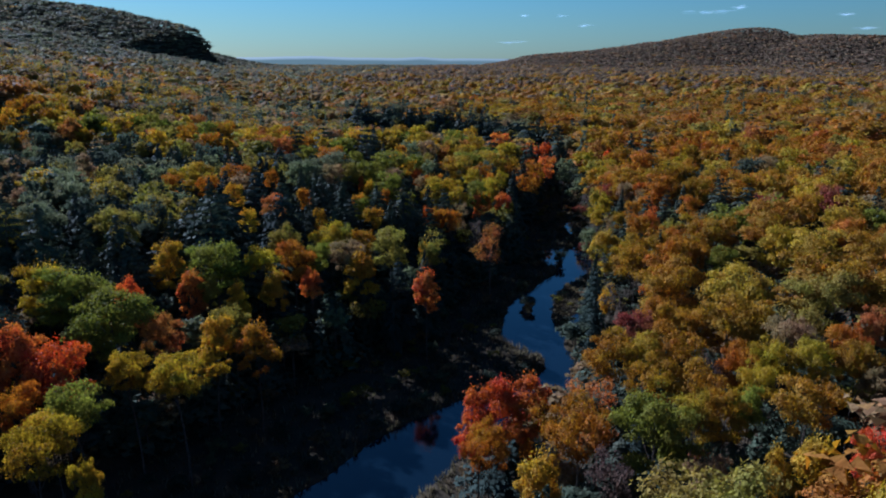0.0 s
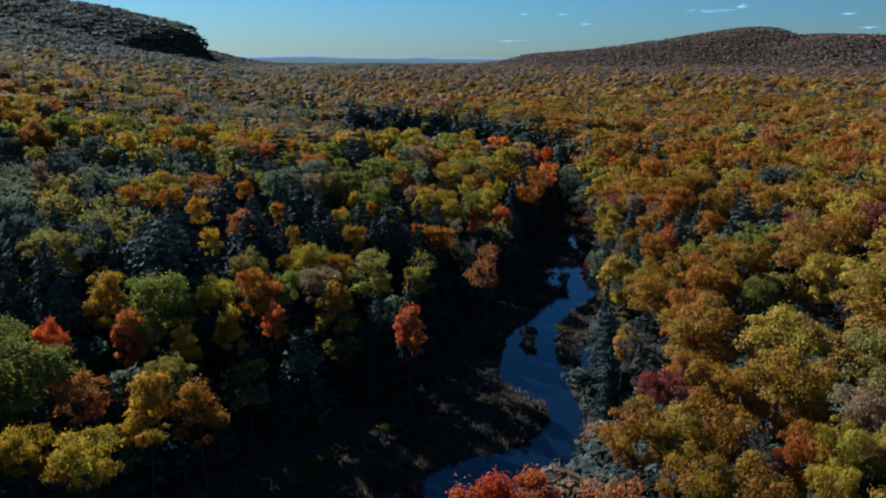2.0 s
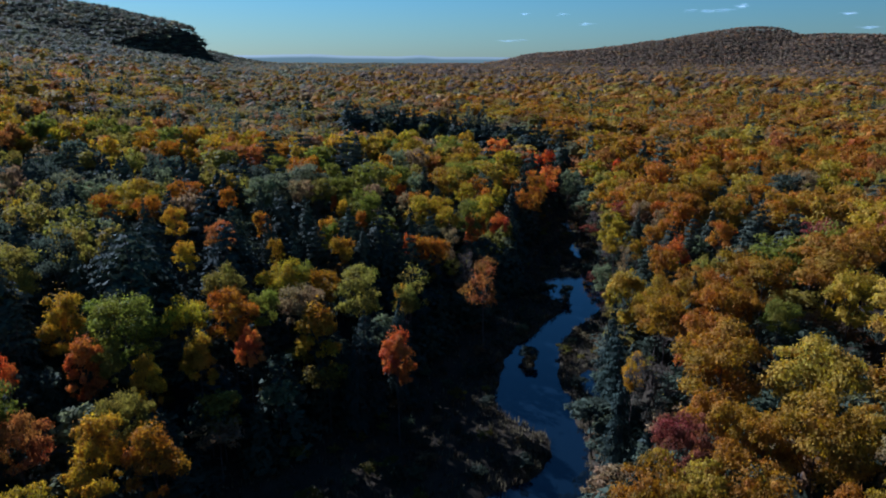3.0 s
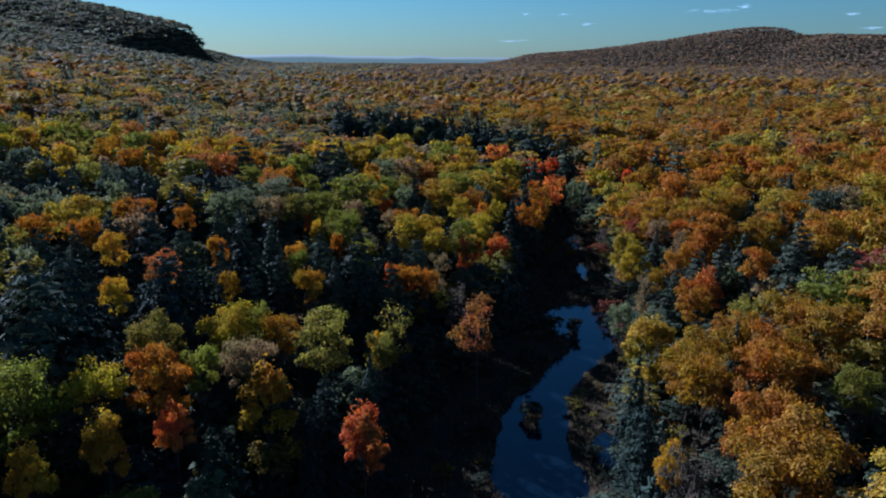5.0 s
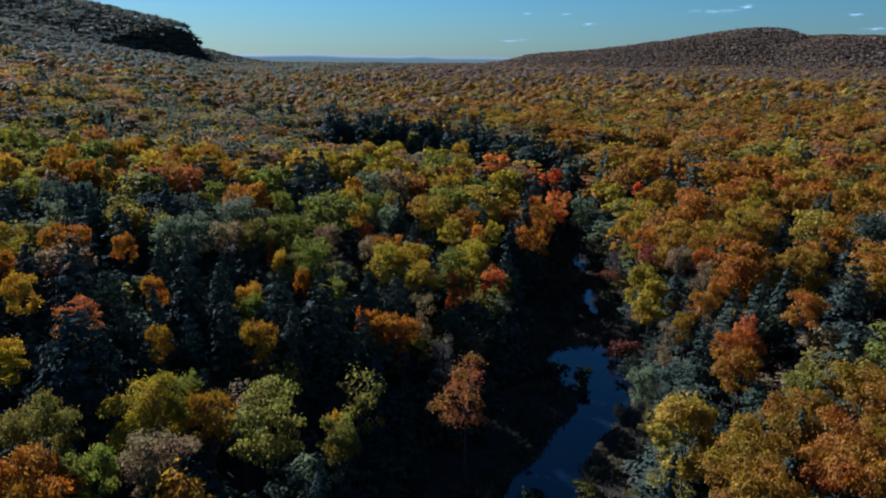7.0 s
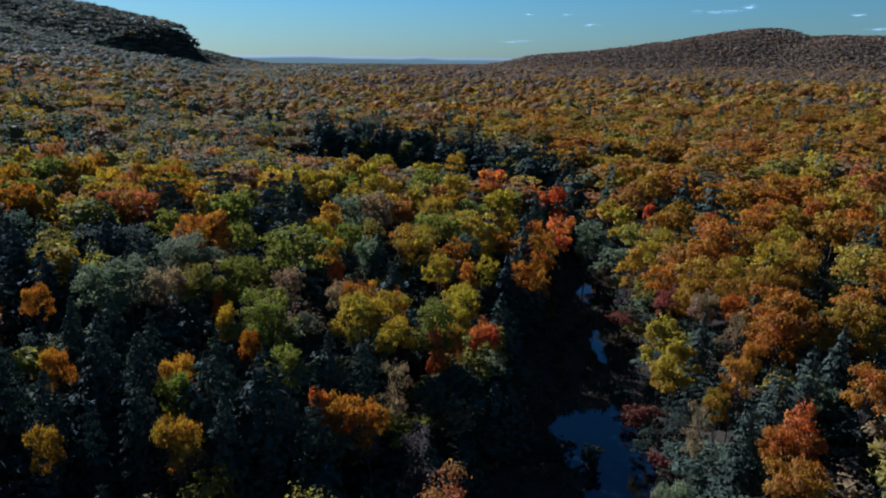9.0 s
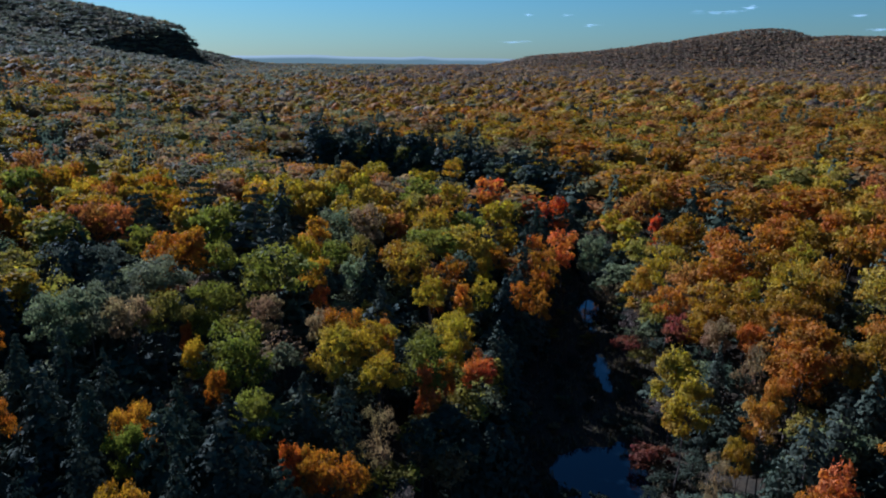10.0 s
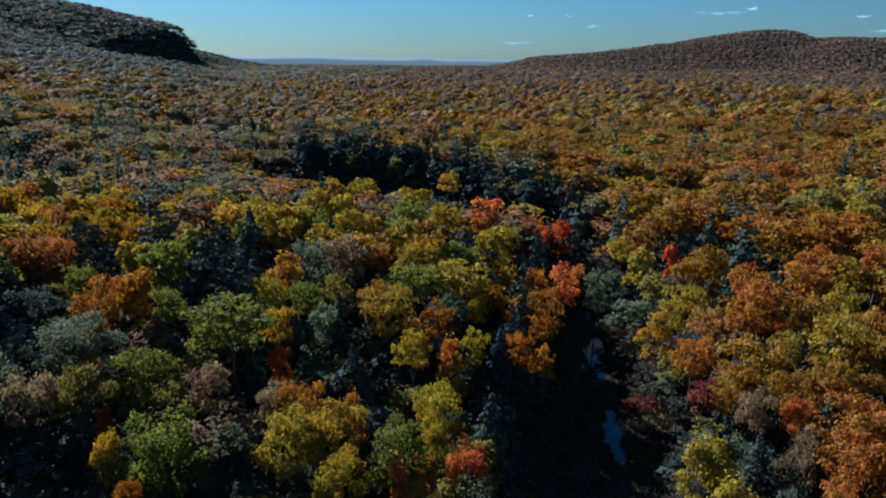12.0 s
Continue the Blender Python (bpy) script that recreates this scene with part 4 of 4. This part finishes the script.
def tint_of(p, rng):
    x, y = p[:, 0], p[:, 1]
    patch = wave(x, y, 130, 31) * 0.35 + rng.uniform(-0.5, 0.5, len(p))
    golden = x > 0.115 * np.minimum(y, 300) + 22 - 0.5 * np.maximum(0, y - 300) + 40 * wave(x, y, 200, 7)
    i = rng.randint(0, 1000, len(p))
    t = np.where(golden[:, None], GOLDEN[i % len(GOLDEN)], MIXED[i % len(MIXED)])
    # more crowns take the haze palettes with height and distance
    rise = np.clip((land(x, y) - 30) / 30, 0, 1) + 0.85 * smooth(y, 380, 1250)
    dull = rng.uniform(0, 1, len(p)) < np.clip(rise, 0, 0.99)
    t = np.where(dull[:, None] & (x < -120)[:, None], HAZY_RIDGE[i % len(HAZY_RIDGE)], t)
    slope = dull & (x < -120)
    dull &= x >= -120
    t = np.where(dull[:, None], HAZY_HILLS[i % len(HAZY_HILLS)], t)
    # tints draw together with distance, as seen through haze
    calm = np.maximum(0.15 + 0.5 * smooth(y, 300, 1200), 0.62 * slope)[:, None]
    t = t * (1 - calm) + calm * np.where(slope[:, None], HAZY_RIDGE.mean(0), np.where(dull[:, None], HAZY_HILLS.mean(0), np.where(golden[:, None], GOLDEN.mean(0), MIXED.mean(0))))
    return t * (0.92 + 0.5 * patch[:, None])


def woods(name, label, p, templates, width, height, rng, colour=None):
    n = len(p)
    size = np.c_[rng.uniform(0.68, 1.4, n) * width, rng.uniform(0.78, 1.18, n) * height]
    place = np.c_[p, land(p[:, 0], p[:, 1])]
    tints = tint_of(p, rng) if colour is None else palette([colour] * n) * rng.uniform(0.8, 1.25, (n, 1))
    v, f, c = stack(templates, place, size, rng.uniform(0, 6.28, n), tints, rng)
    ob = mesh_object(name, v, f, FAR_LEAVES, tint=c, flat=False)
    return tagged(ob, label, "forest", kind="stuff")


def dome_crown(rng, around, rings, lumps, sprays, size, core=1.0):
    """A closed, lumpy crown for a tree far off, with leaf sprays standing out of it; one unit wide and high."""
    centres = rng.normal(0, 1, (lumps, 3))
    centres[:, 2] = np.abs(centres[:, 2]) * 0.8 - 0.15
    centres /= np.linalg.norm(centres, axis=1)[:, None]
    centres *= rng.uniform(0.45, 0.68, (lumps, 1))
    radii = rng.uniform(0.26, 0.46, lumps)

    def reach(d):
        b = d @ centres.T
        inside = b * b - (centres ** 2).sum(1) + radii ** 2
        far = np.where(inside > 0, b + np.sqrt(np.maximum(inside, 0)), 0)
        return np.maximum(far.max(1), 0.56)

    dirs = [(0, 0, 1.0)]
    for k in range(rings):
        tilt = (k + 1) / rings * 1.95
        for q in range(around):
            a = 2 * np.pi * (q + 0.5 * (k % 2) + rng.uniform(-0.2, 0.2)) / around
            dirs.append((np.sin(tilt) * np.cos(a), np.sin(tilt) * np.sin(a), np.cos(tilt)))
    dirs = np.array(dirs)
    shape = np.array((0.5, 0.5, 0.27))
    v = dirs * core * reach(dirs)[:, None] * (1 + rng.uniform(-0.06, 0.06, (len(dirs), 1))) * shape + np.array((0, 0, 0.73))
    f = [(0, 1 + q, 1 + (q + 1) % around) for q in range(around)]
    for k in range(rings - 1):
        for q in range(around):
            p, n = (q + 1) % around, 1 + k * around
            f += [(n + q, n + around + q, n + around + p), (n + q, n + around + p, n + p)]
    d = rng.normal(0, 1, (sprays, 3))
    d[:, 2] = np.abs(d[:, 2]) - 0.2
    d /= np.linalg.norm(d, axis=1)[:, None]
    lv, lf = cards(d * reach(d)[:, None] * rng.uniform(0.92, 1.1, (sprays, 1)), d, size, rng, 1.0, 0.3)
    return np.concatenate([v, lv * shape + np.array((0, 0, 0.73))]), np.concatenate([np.array(f), lf + len(v)])


def far_woods():
    rng = np.random.RandomState(77)
    # the middle distance, then the far crowns in fewer and fewer faces
    mid = []
    for k in range(10):      # leaf sprays on boughs round a thick core
        (lv, lf), _ = lobed_crown(rng, 250, 0.5, 18, 4.6, 8.6, 16.2, 0.1, 0.9, lift=0.5, tilt=0.35)
        hv, hf = dome_crown(rng, 7, 3, 9, 0, 0.1, 0.72)
        mid.append((np.concatenate([lv / np.array((9.2, 9.2, 16.0)), hv]), np.concatenate([lf, hf + len(lv)])))
    spires = []
    for k in range(5):
        v, f = spruce_crown(rng, 16.0, 4.0, 13, 5, 0.62, 0.8, 0.4)
        spires.append((v / np.array((6.4, 6.4, 16.0)), f))
    sees = lambda x, y: (np.abs(x - 0.03 * y) < 0.72 * y + 25)
    p = scatter(-330, 420, 30, 480, 8.1, rng, lambda x, y: sees(x, y) & ((y > 262) | ((np.abs(x) > 150) & (y > 260))) & ((river_gap(VALLEY, x, y) > 12) | (x > 45) | (x < -60) | (y < np.interp(x, [-150, -110, -75, -50, -25, 2, 25, 42], [540, 470, 412, 372, 352, 334, 317, 303]))))
    tall = rng.uniform(0, 1, len(p)) < np.where(p[:, 0] < 20, 0.24, 0.07)
    woods("middle_conifers", "dark conifers scattered through the autumn forest", p[tall], spires, 7.6, 19.0, rng, "dark")
    p = p[~tall]
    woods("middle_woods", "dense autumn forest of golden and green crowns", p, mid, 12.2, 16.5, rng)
    tops = [dome_crown(rng, 6, 3, 9, 62, 0.125, 0.78) for k in range(8)]
    small = [dome_crown(rng, 5, 2, 6, 18, 0.2, 0.82) for k in range(8)]
    p = scatter(-900, 1100, 480, 1150, 10.2, rng, sees)
    woods("far_woods", "dense distant autumn forest in haze-dulled gold", p, tops, 14.0, 16.0, rng)
    beside = lambda x, y: (y < 24) | (x > 0.76 * y + 4) | (x < -0.76 * y - 12)
    close = lambda x, y: (np.abs(x - 10) < 190) & (y > -75)
    p = scatter(-180, 205, -75, 260, 7.6, rng, lambda x, y: beside(x, y) & close(x, y))
    woods("outlying_woods", "dense autumn forest beside and behind the valley", p, mid, 11.0, 16.0, rng)
    p = scatter(-330, 420, -260, 260, 8.0, rng, lambda x, y: beside(x, y) & ~close(x, y))
    woods("surrounding_woods", "dense autumn forest round the valley", p, small, 10.5, 16.0, rng)
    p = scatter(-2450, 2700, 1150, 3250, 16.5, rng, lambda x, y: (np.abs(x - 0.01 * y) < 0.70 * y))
    woods("hill_woods", "hazy brown and mauve forest covering the far hills", p, small, 24.0, 16.0, rng)
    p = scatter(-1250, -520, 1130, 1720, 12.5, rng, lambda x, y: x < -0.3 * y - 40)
    woods("ridge_woods", "hazy dark grey-green forest covering the long ridge", p, tops, 13.0, 13.0, rng)
    p = scatter(-2700, 2900, 3250, 4700, 36.0, rng, lambda x, y: (np.abs(x) < 0.74 * y))
    woods("horizon_woods", "dim forest stretching to the horizon", p, small, 42.0, 16.0, rng)


far_woods()


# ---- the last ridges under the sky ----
def haze_ridge(name, y, points, colour):
    """A distant ridge, too far to show more than its outline, its haze painted as emission."""
    m, n, l, bsdf = material(name + "_haze")
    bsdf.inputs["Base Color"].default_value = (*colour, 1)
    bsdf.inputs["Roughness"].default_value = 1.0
    # the glow paints pale haze over a nearly black base
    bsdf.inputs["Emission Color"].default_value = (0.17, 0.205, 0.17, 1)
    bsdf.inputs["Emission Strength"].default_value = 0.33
    v, f = [], []
    for k in range(120):
        u = k / 119
        x = points[0][0] + u * (points[-1][0] - points[0][0])
        h = float(np.interp(x, [p[0] for p in points], [p[1] for p in points])) + 3 * float(wave(x, y, 400, 5))
        for back, up in ((0, -20), (60, h * 0.7), (130, h), (300, -20)):
            v.append((x, y + back, up))
    for k in range(119):
        for j in range(3):
            f.append((4 * k + j, 4 * k + 4 + j, 4 * k + 5 + j, 4 * k + 1 + j))
    ob = mesh_object(name, v, f, m, flat=False)
    return tagged(ob, "hazy pale blue ridge on the horizon", "hills", kind="structure")


haze_ridge("backdrop", 4550, [(-2600, 60), (-1250, 84), (-900, 92), (-700, 84), (-300, 78), (-150, 86), (0, 76), (300, 78), (700, 66), (2600, 50)], (0.006, 0.008, 0.01))



# ---- wisps of cloud ----
def cloud_material():
    m, n, l, bsdf = material("thin_white_cloud")
    bsdf.inputs["Base Color"].default_value = (0.9, 0.92, 0.95, 1)
    bsdf.inputs["Roughness"].default_value = 1.0
    # a faint emission stands in for sunlight scattered through the wisps
    bsdf.inputs["Emission Color"].default_value = (0.45, 0.62, 0.70, 1)
    bsdf.inputs["Emission Strength"].default_value = 0.3
    geo = n.new("ShaderNodeNewGeometry")
    wisp = node(n, "ShaderNodeTexNoise", Scale=0.02, Detail=6.0, Roughness=0.7)
    l.new(geo.outputs["Position"], wisp.inputs["Vector"])
    fade = n.new("ShaderNodeMapRange")
    fade.inputs["From Min"].default_value, fade.inputs["From Max"].default_value = 0.35, 0.7
    fade.inputs["To Max"].default_value = 0.17
    l.new(wisp.outputs["Fac"], fade.inputs["Value"])
    l.new(fade.outputs["Result"], bsdf.inputs["Alpha"])
    return m


CLOUD = cloud_material()


def cloud(x, z, length, depth, seed):
    """A flat drift of a few merged puffs, far behind the hills."""
    rng = np.random.RandomState(seed)
    bm = bmesh.new()
    for k in range(9):
        u = rng.uniform(-1, 1)
        m = Matrix.Translation((x + u * length / 2, 4700 + rng.uniform(-40, 40), z + rng.normal(0, depth * 0.25) + u * depth * 0.3)) @ Matrix.Diagonal((length * rng.uniform(0.12, 0.24), 40, depth * rng.uniform(0.14, 0.36) * (1.1 - abs(u)), 1))
        bmesh.ops.create_icosphere(bm, subdivisions=2, radius=1.0, matrix=m)
    me = bpy.data.meshes.new("cloud")
    bm.to_mesh(me)
    bm.free()
    me.materials.append(CLOUD)
    for p in me.polygons:
        p.use_smooth = True
    return tagged(new("cloud", me), "thin white wisp of cloud in blue sky", "cloud", kind="structure")


cloud(1800, 382, 290, 26, 1)
cloud(1985, 404, 90, 18, 2)
cloud(978, 292, 100, 14, 3)
cloud(803, 353, 60, 12, 4)
cloud(548, 353, 60, 12, 5)
cloud(465, 183, 180, 12, 6)
cloud(2723, 364, 80, 14, 7)
cloud(2891, 274, 170, 14, 8)
